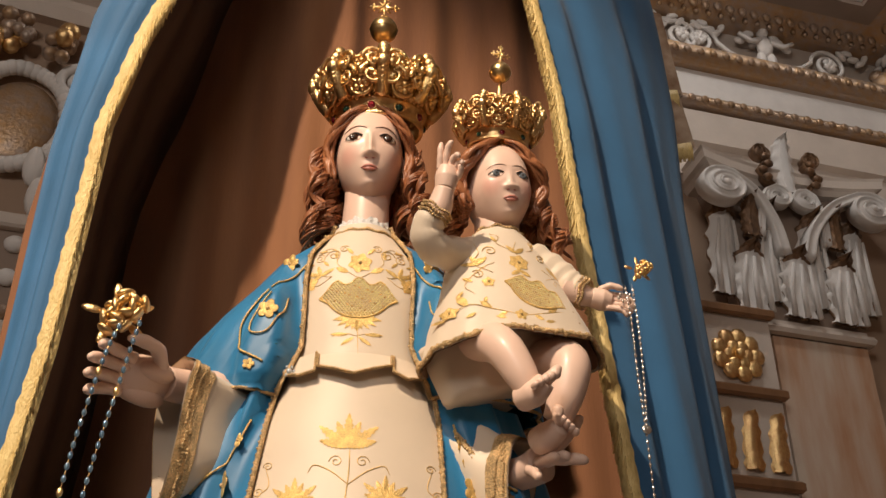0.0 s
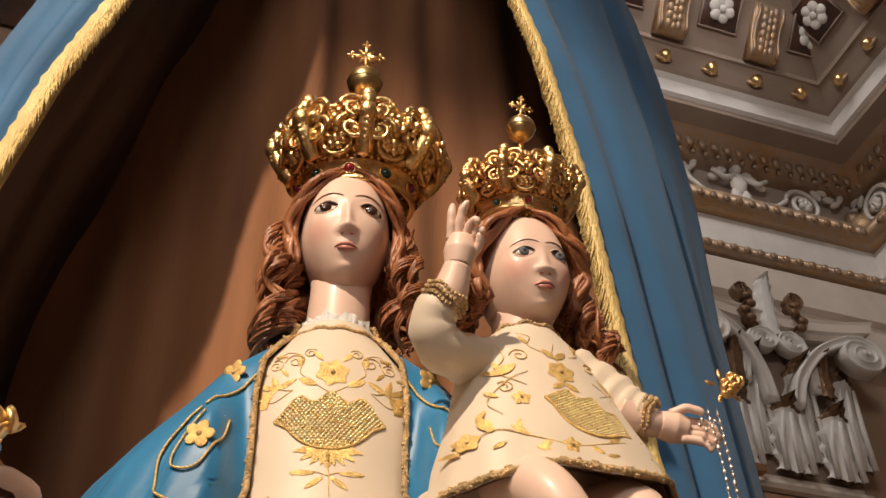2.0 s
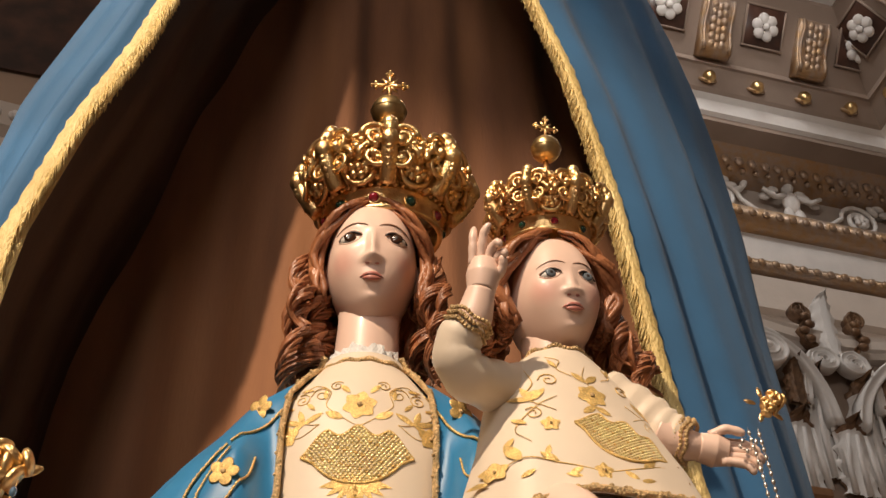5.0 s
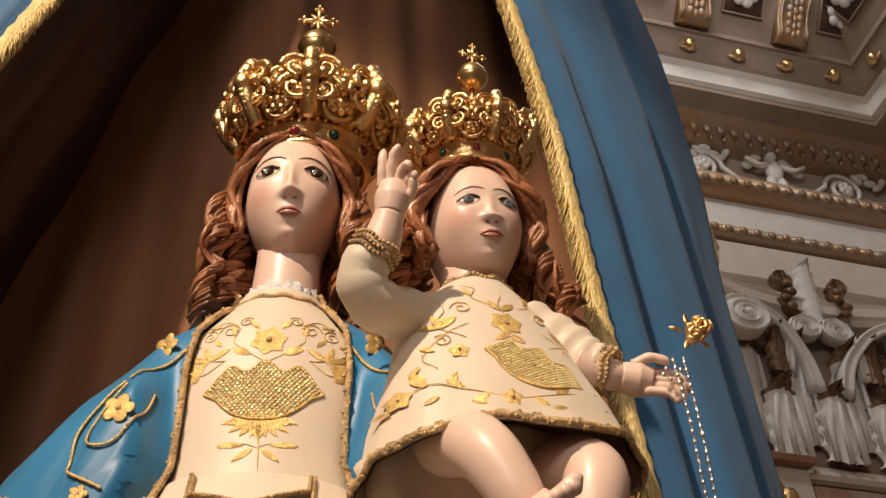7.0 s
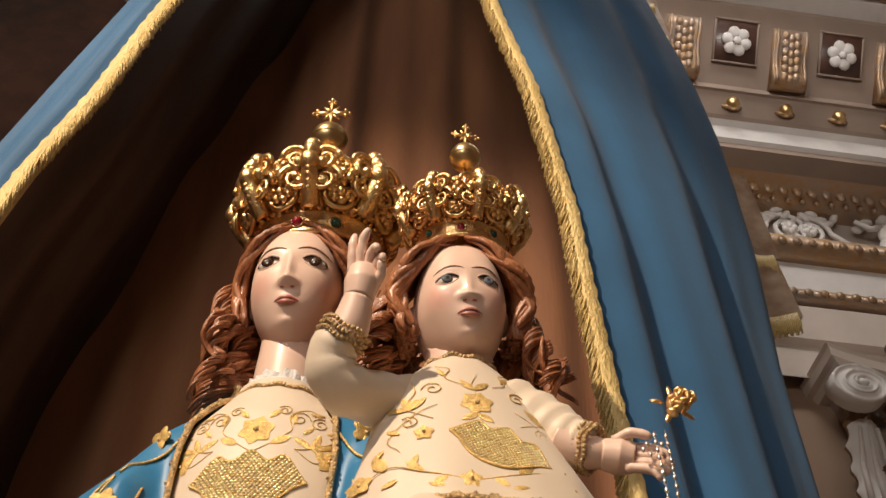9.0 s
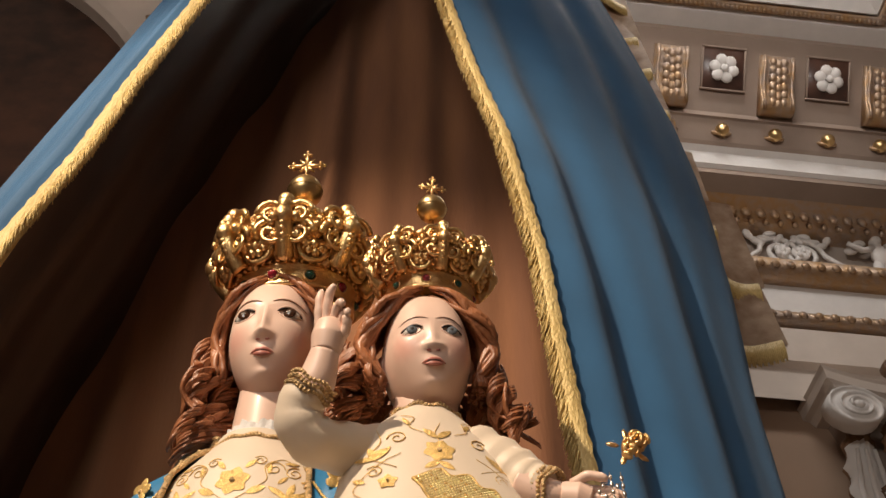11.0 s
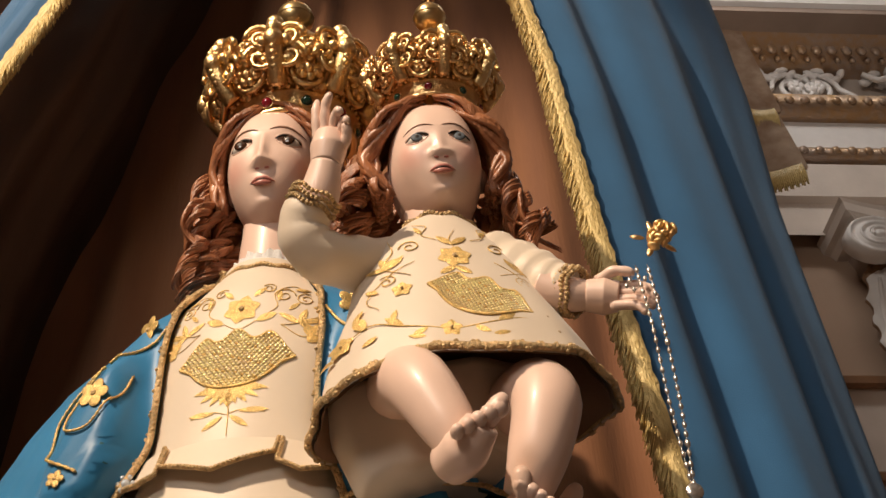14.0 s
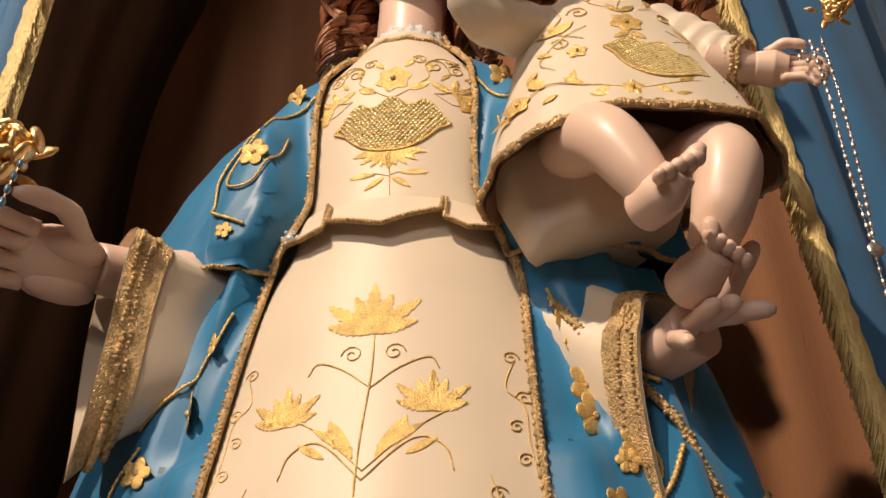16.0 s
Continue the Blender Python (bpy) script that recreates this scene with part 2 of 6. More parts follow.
# ceiling: flat white border, stepped frame and a deep bright coffer
CI = 1.42
g = Geo(STUCCOW)
ring([(0.98, 7.46), (0.98, 7.40), (1.10, 7.40), (1.115, 7.43)], STUCCOW, g)
ring([(1.175, 7.43), (1.20, 7.40), (1.30, 7.47), (1.36, 7.50), (CI, 7.50), (CI, 8.5)], STUCCOW, g)
g.box((-4.2, -8.2, 8.5), (WX, WY, 8.6), STUCCO)
g.grid([[(WX - CI - 0.9, WY - CI - 0.35, 8.5), (WX - CI - 0.9, -8, 8.5)], [(WX - CI - 0.9, WY - CI - 0.35, 7.9), (WX - CI - 0.9, -8, 7.9)]], STUCCO)
make("ceiling", g, label="white stucco ceiling with a bright deep coffer", category="ceiling", kind="structure", smooth=False)

g = Geo(GILT)
rows = []
for i in range(7):
    a = math.pi * i / 6
    rows.append((1.145 - 0.03 * math.cos(a), 7.425 - 0.03 * math.sin(a)))
ring(rows, GILT, g)
for k in range(150):
    x = 3.05 - 0.028 * k
    g.ball((x, WY - 1.145, 7.40), (0.012, 0.02, 0.014), GILT, 6, 4)
for k in range(60):
    g.ball((WX - 1.145, WY - 1.17 - 0.028 * k, 7.40), (0.02, 0.012, 0.014), GILT, 6, 4)
make("trim_rope", g, label="gilded rope moulding round the coffer", category="moulding", kind="structure")

g = Geo(STUCCO)
ring([(0.10, 5.28), (0.10, 5.50), (0.14, 5.52), (0.14, 5.76), (0.10, 5.80)], STUCCO, g)
ring([(0.10, 5.89), (0.11, 6.10), (0.10, 6.14)], STUCCOW, g)
ring([(0.04, 6.28), (0.04, 6.60)], FIELD, g)
ring([(0.30, 6.695), (0.44, 6.70), (0.44, 6.74)], TAUPE, g)
ring([(0.44, 6.74), (0.47, 6.75), (0.49, 6.83), (0.53, 6.845)], STUCCOW, g)
ring([(0.53, 6.845), (0.55, 6.86), (0.64, 6.96), (0.66, 6.96), (0.66, 7.0), (0.98, 7.36), (0.98, 7.42)], TAUPE, g)
make("entablature", g, label="painted stucco entablature with stepped fascias", category="cornice", kind="structure", smooth=False)

g = Geo(GILT)
ring([(0.10, 5.80), (0.15, 5.80), (0.17, 5.83), (0.17, 5.86), (0.13, 5.89), (0.10, 5.89)], GILT, g)
ring([(0.10, 6.14), (0.16, 6.14), (0.20, 6.19), (0.22, 6.24), (0.16, 6.27), (0.04, 6.28)], GILT, g)
ring([(0.04, 6.60), (0.12, 6.60), (0.18, 6.63), (0.24, 6.68), (0.30, 6.695)], GILT, g)
for k in range(34):
    x = 1.2 + k * 0.09
    for dx, wy, zz, s in ((0, 0.19, 6.64, 0.035), (0.045, 0.14, 6.615, 0.022)):
        g.ball((x + dx, WY - wy - 0.03, zz), (s, 0.02, s * 1.1), GILT, 6, 4)
        if k < 26:
            g.ball((WX - wy - 0.03, 2.7 - k * 0.09 - dx, zz), (0.02, s, s * 1.1), GILT, 6, 4)
    for z0, d in ((6.205, 0.21), (5.84, 0.17)):
        g.ball((x, WY - d, z0), (0.03, 0.018, 0.026), GILT, 6, 4)
        if k < 26:
            g.ball((WX - d, 2.7 - k * 0.09, z0), (0.018, 0.03, 0.026), GILT, 6, 4)
make("trim_gilt", g, label="worn gilded leaf mouldings of the cornice", category="moulding", kind="structure")


def stud():
    g = Geo(BRASS)
    g.ball((0, 0, 0), (0.042, 0.042, 0.042), BRASS, 14, 9)
    ob = empty("gilt_ball", "gilded ball on a dark disc in the cornice", "ornament", "balls along the cornice")
    make("ball", g, ob)
    g = Geo(GILT)
    g.lathe([(0.001, 0.012), (0.062, 0.012), (0.07, 0.0), (0.062, -0.012), (0.001, -0.012)], 18, GILT, pose(0, 0.035, 0.02, 60))
    make("disc", g, ob)
    return ob


def rosette():
    ob = empty("rosette", "white stucco flower on a dark square panel", "rosette", "rosettes along the cornice")
    g = Geo(STUCCOW)
    for k in range(6):
        a = k * math.pi / 3 + 0.2
        g.ball((0.055 * math.cos(a), 0.055 * math.sin(a), -0.015), (0.038, 0.038, 0.016), STUCCOW, 10, 6)
    g.ball((0, 0, -0.03), (0.025, 0.025, 0.014), STUCCOW, 10, 6)
    make("flower", g, ob)
    g = Geo(DMARBLE)
    g.box((-0.125, -0.125, -0.004), (0.125, 0.125, 0.01), DMARBLE, 0.004)
    for s in (-1, 1):
        g.box((-0.136, s * 0.13 - 0.006, -0.012), (0.136, s * 0.13 + 0.006, 0.01), TAUPE, 0.003)
        g.box((s * 0.13 - 0.006, -0.124, -0.011), (s * 0.13 + 0.006, 0.124, 0.01), TAUPE, 0.003)
    make("panel", g, ob, "dark recessed panel")
    return ob


def bracket():
    ob = empty("cornice_bracket", "scrolled brown stucco bracket under the cornice", "bracket", "brackets along the cornice")
    g = Geo(GILT)
    side = [(0.0, 0.0), (0.0, -0.09), (-0.03, -0.12), (-0.08, -0.12), (-0.14, -0.09), (-0.22, -0.08), (-0.30, -0.10), (-0.36, -0.08), (-0.38, -0.03), (-0.38, 0.0)]
    g.grid([[(s * 0.10, y, z) for y, z in side] for s in (-1, -0.9, 0.9, 1)], GILT, close=True, cap=True)
    for s in (-1, 1):
        g.tube([(s * 0.085, y, z - 0.006) for y, z in side[2:8]], 0.012, 6, GILT)
    make("scroll", g, ob)
    g = Geo(GILT)
    for k in range(6):
        for s in (-1, 0, 1):
            g.ball((s * 0.035, -0.06 - 0.05 * k - 0.012 * abs(s), -0.11 + 0.004 * k), (0.024, 0.034, 0.018), GILT, 8, 5)
    make("leaf", g, ob)
    return ob


SLOPE = math.degrees(math.atan2(0.36, 0.32))
s0, r0, b0 = stud(), rosette(), bracket()
for k in range(-6, 5):
    x = 2.16 + 0.3235 * k
    m = pose(x, 2.445, 6.902)
    if k == -6:
        s0.matrix_basis = m
    else:
        copy_thing(s0, m)
for k in range(7):
    copy_thing(s0, pose(3.62, 2.27 - 0.3 * k, 6.902, 0, 0, -90))
for k in range(-3, 3):
    m = pose(2.15 + 0.645 * k, 2.205, 7.19, -SLOPE)
    if k == -3:
        r0.matrix_basis = m
    else:
        copy_thing(r0, m)
    m2 = pose(2.15 + 0.645 * k + 0.32, 2.41, 7.02, -SLOPE)
    if k == -3:
        b0.matrix_basis = m2
    elif k < 2:
        copy_thing(b0, m2)
for k in range(4):
    copy_thing(r0, pose(WX, 0, 0, 0, 0, -90) @ pose(-2.03 + 0.6 * k - 0.02, -0.845, 7.19, -SLOPE))
    copy_thing(b0, pose(WX, 0, 0, 0, 0, -90) @ pose(-1.73 + 0.6 * k, -0.64, 7.02, -SLOPE))


def putto_scroll(name="frieze_relief"):
    """White stucco winged figure reduced to plain rounded shapes, with acanthus scrolls at both sides."""
    ob = empty(name, "white stucco scroll relief on the frieze", "relief", "reliefs on the frieze")
    g = Geo(STUCCOW)
    g.ball((0, -0.03, 0.11), (0.03, 0.03, 0.033), STUCCOW, 10, 7)
    g.ball((0, -0.03, 0.02), (0.045, 0.03, 0.07), STUCCOW, 10, 7)
    g.ball((0.025, -0.03, -0.08), (0.028, 0.025, 0.06), STUCCOW, 8, 6)
    g.ball((-0.03, -0.03, -0.08), (0.028, 0.025, 0.06), STUCCOW, 8, 6)
    make("figure", g, ob)
    for s in (-1, 1):
        g = Geo(STUCCOW)
        g.tube([(s * 0.03, -0.04, 0.05), (s * 0.09, -0.05, 0.02), (s * 0.15, -0.05, 0.06)], [0.018, 0.014, 0.012], 6, STUCCOW)
        for k in range(4):
            g.ball((s * (0.07 + 0.02 * k), -0.02, 0.10 - 0.02 * k), (0.03, 0.015, 0.02), STUCCOW, 8, 5)
        make("wing", g, ob)
        g = Geo(STUCCOW)
        sp = []
        for k in range(40):
            a = k / 39 * 4.2 * math.pi
            r = 0.10 * (1 - k / 44)
            sp.append((s * (0.36 - r * math.cos(a)), -0.02, -0.01 + r * math.sin(a)))
        g.tube([(s * 0.12, -0.02, -0.09), (s * 0.2, -0.02, -0.06)] + sp, [0.012] * 42, 6, STUCCOW)
        make("scroll", g, ob)
        g = Geo(STUCCOW)
        for k in range(5):
            a = k * 1.257
            g.ball((s * 0.36 + 0.022 * math.cos(a), -0.03, -0.01 + 0.022 * math.sin(a)), (0.018, 0.015, 0.018), STUCCOW, 7, 5)
        g.ball((s * 0.36, -0.032, -0.01), (0.014, 0.018, 0.014), STUCCOW, 7, 5)
        make("flower", g, ob)
        for k in range(5):
            g = Geo(STUCCOW)
            b = 0.9 - 0.5 * k
            g.ball((s * (0.45 + 0.035 * k), -0.02, 0.08 + 0.03 * math.sin(k * 1.7)), (0.038, 0.018, 0.017), STUCCOW, 8, 6, rot=Matrix.Rotation(b * s, 3, "Y"))
            make("leaf", g, ob)
    return ob


p0 = putto_scroll()
p0.matrix_basis = pose(1.0, WY - 0.07, 6.45) @ Matrix.Scale(1.35, 4)
for x in (2.1, 3.2):
    copy_thing(p0, pose(x, WY - 0.07, 6.45))
for y in (2.3, 1.2, 0.1):
    copy_thing(p0, pose(WX - 0.07, y, 6.45, 0, 0, -90))
g = Geo(GILT)
g.ball((0, -0.02, 0), (0.09, 0.03, 0.08), GILT, 12, 8)
g.ball((-0.05, -0.02, 0.06), (0.05, 0.025, 0.05), GILT, 10, 6)
g.ball((0.05, -0.02, 0.06), (0.05, 0.025, 0.05), GILT, 10, 6)
ob = make("gilt_shell", g, label="gilded shell in the corner of the frieze", category="ornament")
ob.matrix_basis = pose(WX - 0.1, WY - 0.1, 6.40, 0, 0, -45)


def leaf(g, base, h, w, out, material, up=(0, 0, 1), front=(0, -1, 0), side=(1, 0, 0), lobes=4):
    """An acanthus leaf that stands against a bell and curls outward at its tip."""
    up, front, side, base = Vector(up), Vector(front), Vector(side), Vector(base)
    rows = []
    for i in range(11):
        t = i / 10
        wid = w * (0.62 + 0.38 * abs(math.sin(lobes * math.pi * t + 0.4))) * (1 - 0.5 * t ** 3)
        o = out * (t ** 2.2)
        drop = 0.0 if t < 0.85 else (t - 0.85) * h * 0.9
        row = []
        for s in (-1, -0.5, 0, 0.5, 1):
            row.append(base + up * (h * t - drop) + side * (wid * s) + front * (0.02 + o + 0.018 * (1 - abs(s)) + (0.01 if s == 0 else 0)))
        rows.append(row)
    g.grid(rows, material)
    back = [[p - front * 0.014 for p in r] for r in rows]
    g.grid([r[::-1] for r in back], material)


def spiral(g, c, r, turns, thick, material, side=(1, 0, 0), up=(0, 0, 1), flip=1, n=34):
    c, side, up = Vector(c), Vector(side), Vector(up)
    pts = []
    for k in range(n):
        a = k / (n - 1) * turns * 2 * math.pi
        rr = r * (1 - 0.85 * k / (n - 1))
        pts.append(c + side * (flip * rr * math.cos(a)) + up * (rr * math.sin(a)))
    g.tube(pts, [thick * (1 - 0.5 * k / n) for k in range(n)], 7, material)


def acanthus(g, base, h, w, out, body, tip):
    """A broad toothed leaf with raised ribs, whose tip bends forward and hangs over."""
    base = Vector(base)
    rows, nt, ns = [], 26, 12
    for i in range(nt + 1):
        t = i / nt
        if t < 0.72:
            f, up, fw = t / 0.72, t / 0.72 * 0.93, 0.22 * (t / 0.72) ** 3
        else:
            b = (t - 0.72) / 0.28 * 1.9
            f, up, fw = 1.0, 0.93 + 0.10 * math.sin(b), 0.22 + 0.40 * (1 - math.cos(b))
        tooth = 1 - 0.34 * abs(math.sin(5.5 * math.pi * t)) ** 0.6
        wid = w * (0.62 + 0.38 * math.sin(math.pi * min(1, 0.15 + 0.75 * t))) * tooth * (1 - 0.38 * t * t) * (1 if t < 0.86 else max(0.25, 1 - ((t - 0.86) / 0.14) ** 2 * 0.8))
        row = []
        for j in range(ns + 1):
            s = j / ns * 2 - 1
            rib = 0.016 * abs(math.cos(2.5 * math.pi * s)) + (0.014 if j == ns // 2 else 0.0)
            row.append(base + Vector((wid * s, -0.02 - fw * out / 1.06 * (1 - 0.25 * s * s) - rib + 0.03 * s * s, h * up + 0.03 * abs(s) * (1 - f) - 0.02 * s * s * f)))
        rows.append(row)
    cut = int(nt * 0.70)
    g.grid(rows[:cut + 1], body)
    g.grid(rows[cut:], tip)
    back = [[p + Vector((0, 0.016, -0.008)) for p in r][::-1] for r in rows]
    g.grid(back, tip)


def ribbon(g, pts, thick, depth, material):
    """A flat band that follows a line in the front plane and reaches back."""
    P = [Vector(p) for p in pts]
    rows = []
    for i, p in enumerate(P):
        t = (P[min(i + 1, len(P) - 1)] - P[max(i - 1, 0)])
        n = Vector((-t.z, 0, t.x)).normalized() * thick * (1 - 0.45 * i / len(P))
        e = n * 0.45
        rows.append([p + n, p + n * 0.7 + Vector((0, -0.012, 0)), p + e, p - e, p - n * 0.7 + Vector((0, -0.012, 0)), p - n, p - n + Vector((0, depth, 0)), p + n + Vector((0, depth, 0))])
    g.grid(rows, material, close=True, cap=True)


def capital(m, label):
    """A Corinthian capital 0.7 m wide and 1 m high: bell, two rows of leaves, volutes, flower and abacus."""
    ob = empty("capital", label, "capital", "capitals of the pilasters")
    ob.matrix_basis = m
    g = Geo(TAUPE)
    rows = []
    for k in range(12):
        t = k / 11
        w = 0.29 + 0.08 * t ** 3
        rows.append([(-w, 0.0, t * 0.86), (-w, -0.12 - 0.06 * t ** 3, t * 0.86), (w, -0.12 - 0.06 * t ** 3, t * 0.86), (w, 0.0, t * 0.86)])
    g.grid(rows, TAUPE, cap=False)
    make("bell", g, ob, smooth=False)
    for z0, h, xs, o, w in ((0.0, 0.42, (-0.235, 0.0, 0.235), 0.17, 0.115), (0.10, 0.60, (-0.335, -0.118, 0.118, 0.335), 0.24, 0.105)):
        for x in xs:
            g = Geo(STUCCOW)
            acanthus(g, (x, -0.155 if h < 0.5 else -0.125, z0), h, w, o, STUCCOW, BRONZE)
            for s in (-0.55, 0.0, 0.55):
                y0 = -0.18 if h < 0.5 else -0.15
                g.tube([(x + s * w, y0 - 0.015, z0 + 0.01), (x + s * w * 0.9, y0 - 0.02, z0 + h * 0.45), (x + s * w * 0.6, y0 - 0.03 - 0.1 * o, z0 + h * 0.80)], [0.016, 0.013, 0.008], 6, STUCCOW)
            make("leaf", g, ob)
    for s in (-1, 1):
        g = Geo(STUCCOW)
        arm = curve([(s * 0.06, -0.22, 0.40), (s * 0.10, -0.25, 0.58), (s * 0.20, -0.30, 0.74), (s * 0.33, -0.34, 0.82)], 14)
        coil = []
        for k in range(40):
            a = k / 39 * 2.3 * 2 * math.pi
            q = 0.105 * (1 - 0.86 * k / 39)
            coil.append(Vector((s * (0.375 + q * math.sin(a)), -0.345 - 0.0006 * k, 0.725 + q * math.cos(a))))
        ribbon(g, arm + coil, 0.030, 0.09, STUCCOW)
        g.ball((s * 0.375, -0.36, 0.725), (0.024, 0.02, 0.024), STUCCOW, 10, 7)
        g.lathe([(0.001, 0.0), (0.085, 0.0), (0.085, 0.05), (0.001, 0.05)], 20, TAUPE, pose(s * 0.375, -0.28, 0.725, 90))
        make("volute", g, ob)
        g = Geo(STUCCOW)
        coil = []
        for k in range(30):
            a = k / 29 * 2.0 * 2 * math.pi
            q = 0.066 * (1 - 0.85 * k / 29)
            coil.append(Vector((s * (0.075 - q * math.sin(a)), -0.275, 0.765 + q * math.cos(a))))
        ribbon(g, curve([(s * 0.17, -0.22, 0.50), (s * 0.16, -0.25, 0.66), (s * 0.12, -0.27, 0.80)], 8) + coil, 0.019, 0.06, STUCCOW)
        make("inner_volute", g, ob)
        g = Geo(GILT)
        acanthus(g, (s * 0.215, -0.22, 0.46), 0.27, 0.062, 0.12, BRONZE, BRONZE)
        make("sheath_leaf", g, ob, "brown gilded leaf")
    g = Geo(STUCCO)
    rows = []
    for z, e in ((0.86, 0.0), (0.89, 0.02), (0.90, 0.045), (0.95, 0.05), (0.97, 0.06)):
        row = []
        for i in range(13):
            t = i / 12 * 2 - 1
            row.append((t * (0.42 + e), -0.20 - e - 0.10 * t * t, z))
        row += [(0.42 + e, 0, z), (-0.42 - e, 0, z)]
        rows.append(row)
    g.grid(rows, STUCCO, close=True, cap=True)
    make("abacus", g, ob, smooth=False)
    g = Geo(STUCCOW)
    acanthus(g, (0, -0.24, 0.80), 0.40, 0.075, 0.10, STUCCOW, STUCCOW)
    make("fleuron", g, ob)
    for s in (-1, 1):
        g = Geo(GILT)
        coil = [Vector((s * (0.125 + 0.045 * (1 - k / 30) * math.sin(k * 0.42)), -0.29, 1.06 + 0.05 * (1 - k / 30) * math.cos(k * 0.42))) for k in range(24)]
        ribbon(g, [Vector((s * 0.09, -0.27, 0.84)), Vector((s * 0.155, -0.28, 0.93)), Vector((s * 0.10, -0.285, 1.02))] + coil, 0.016, 0.05, BRONZE)
        for k in range(4):
            g.ball((s * (0.125 + 0.02 * math.sin(k * 2)), -0.30, 0.87 + 0.05 * k), (0.026, 0.022, 0.026), BRONZE, 8, 6)
        make("fleuron_scroll", g, ob, "brown gilded scroll")
    return ob


def pilaster(m, label, w=0.30):
    ob = empty("pilaster", label, "pilaster", "pilasters")
    ob.matrix_basis = m
    g = Geo(MARBLE)
    g.box((-w, -0.12, -4.0), (w, 0, -0.09), MARBLE, 0.01)
    make("shaft", g, ob, smooth=False)
    g = Geo(STUCCO)
    prof = [(0.0, -0.09), (0.035, -0.085), (0.045, -0.06), (0.035, -0.035), (0.012, -0.03), (0.012, 0.0)]
    g.grid([[(-w - e, 0, z), (-w - e, -0.12 - e, z), (w + e, -0.12 - e, z), (w + e, 0, z)] for e, z in prof], STUCCO)
    make("astragal", g, ob, smooth=False)
    return ob


capital(pose(3.05, WY - 0.0, 4.33) @ Matrix.Diagonal((1.27, 1.0, 1.0, 1.0)), "white and brown stucco Corinthian capital on a pilaster")
pilaster(pose(3.15, WY - 0.0, 4.33), "orange and white veined marble pilaster")
capital(pose(WX, 1.75, 4.33, 0, 0, -90), "white stucco Corinthian capital on the side wall")
pilaster(pose(WX, 1.75, 4.33, 0, 0, -90), "orange veined marble pilaster on the side wall")

# gilded panel beside the pilaster
ob = empty("gilded_panel", "painted pilaster panel with a gilded flower and leaves", "panel")
ob.location = (2.5, WY, 3.9)
g = Geo(STUCCO)
g.box((-0.3, -0.2, -3.8), (0.28, 0, 0.40), STUCCO, 0.01)
make("board", g, ob, smooth=False)
for z in (0.36, -0.12, -0.62):
    g = Geo(WOOD)
    g.box((-0.32, -0.245, z), (0.30, -0.2, z + 0.06), WOOD, 0.012)
    make("ledge", g, ob, "orange-brown ledge", smooth=False)
g = Geo(GOLD)
for r, n, s in ((0.11, 9, 0.05), (0.055, 6, 0.042)):
    for k in range(n):
        a = k * 2 * math.pi / n
        g.ball((0.05 + r * math.cos(a), -0.22, 0.12 + r * math.sin(a)), (s, 0.025, s), GOLD, 8, 5)
g.ball((0.05, -0.24, 0.12), 0.03, GOLD)
make("flower", g, ob, "gilded flower")
for k in range(3):
    g = Geo(GOLD)
    leaf(g, (-0.1 + 0.15 * k, -0.2, -0.52), 0.34, 0.06, 0.05, GOLD)
    make("leaf", g, ob, "gilded leaf")
for k in range(3):
    g = Geo(GOLD)
    g.tube([(-0.05 + 0.09 * k, -0.205, -0.75), (-0.05 + 0.09 * k, -0.205, -2.2)], 0.012, 6, GOLD)
    make("rod", g, ob, "gilded rod")

# ---- ornate wall with a dark arch beyond the narrow curtain ----
LY = 2.0
g = Geo(PLASTER)
g.box((-4.197, LY, 0.0), (-0.74, LY + 0.2, 8.395), PLASTER)
make("wall_altar", g, label="tan plastered wall with stucco ornament and a dark arch", category="wall", kind="structure", smooth=False)


def arc(r, z, n=28, a0=0.15, a1=0.85, cx=-2.9, cz=5.2, y=LY):
    return [Vector((cx + r * math.cos(PI_ * (a1 + (a0 - a1) * k / n)), y, cz + z + r * math.sin(PI_ * (a1 + (a0 - a1) * k / n)))) for k in range(n + 1)]


PI_ = math.pi
# flat fill of the arch; the recess's shade is put into its dark colour
g = Geo(DMARBLE)
rows = [[p + Vector((0, -0.02, 0)) for p in arc(r, 0, 30, 0.0, 1.0)] for r in (2.10, 1.0, 0.02)]
g.grid(rows, DMARBLE)
make("arch_panel", g, label="flat dark panel in place of the shaded arch recess", category="panel", kind="structure", smooth=False)
ob = empty("arch_band", "cream stucco arch band with framed ornaments", "arch")
g = Geo(STUCCO)
prof = [(2.08, -0.0), (2.08, -0.10), (2.12, -0.12), (2.20, -0.12), (2.22, -0.09), (2.62, -0.09), (2.64, -0.12), (2.74, -0.12), (2.76, 0.0)]
g.grid([[p + Vector((0, dy, 0)) for p in arc(r, 0, 40, 0.0, 1.0)] for r, dy in prof], STUCCO)
make("band", g, ob, smooth=False)
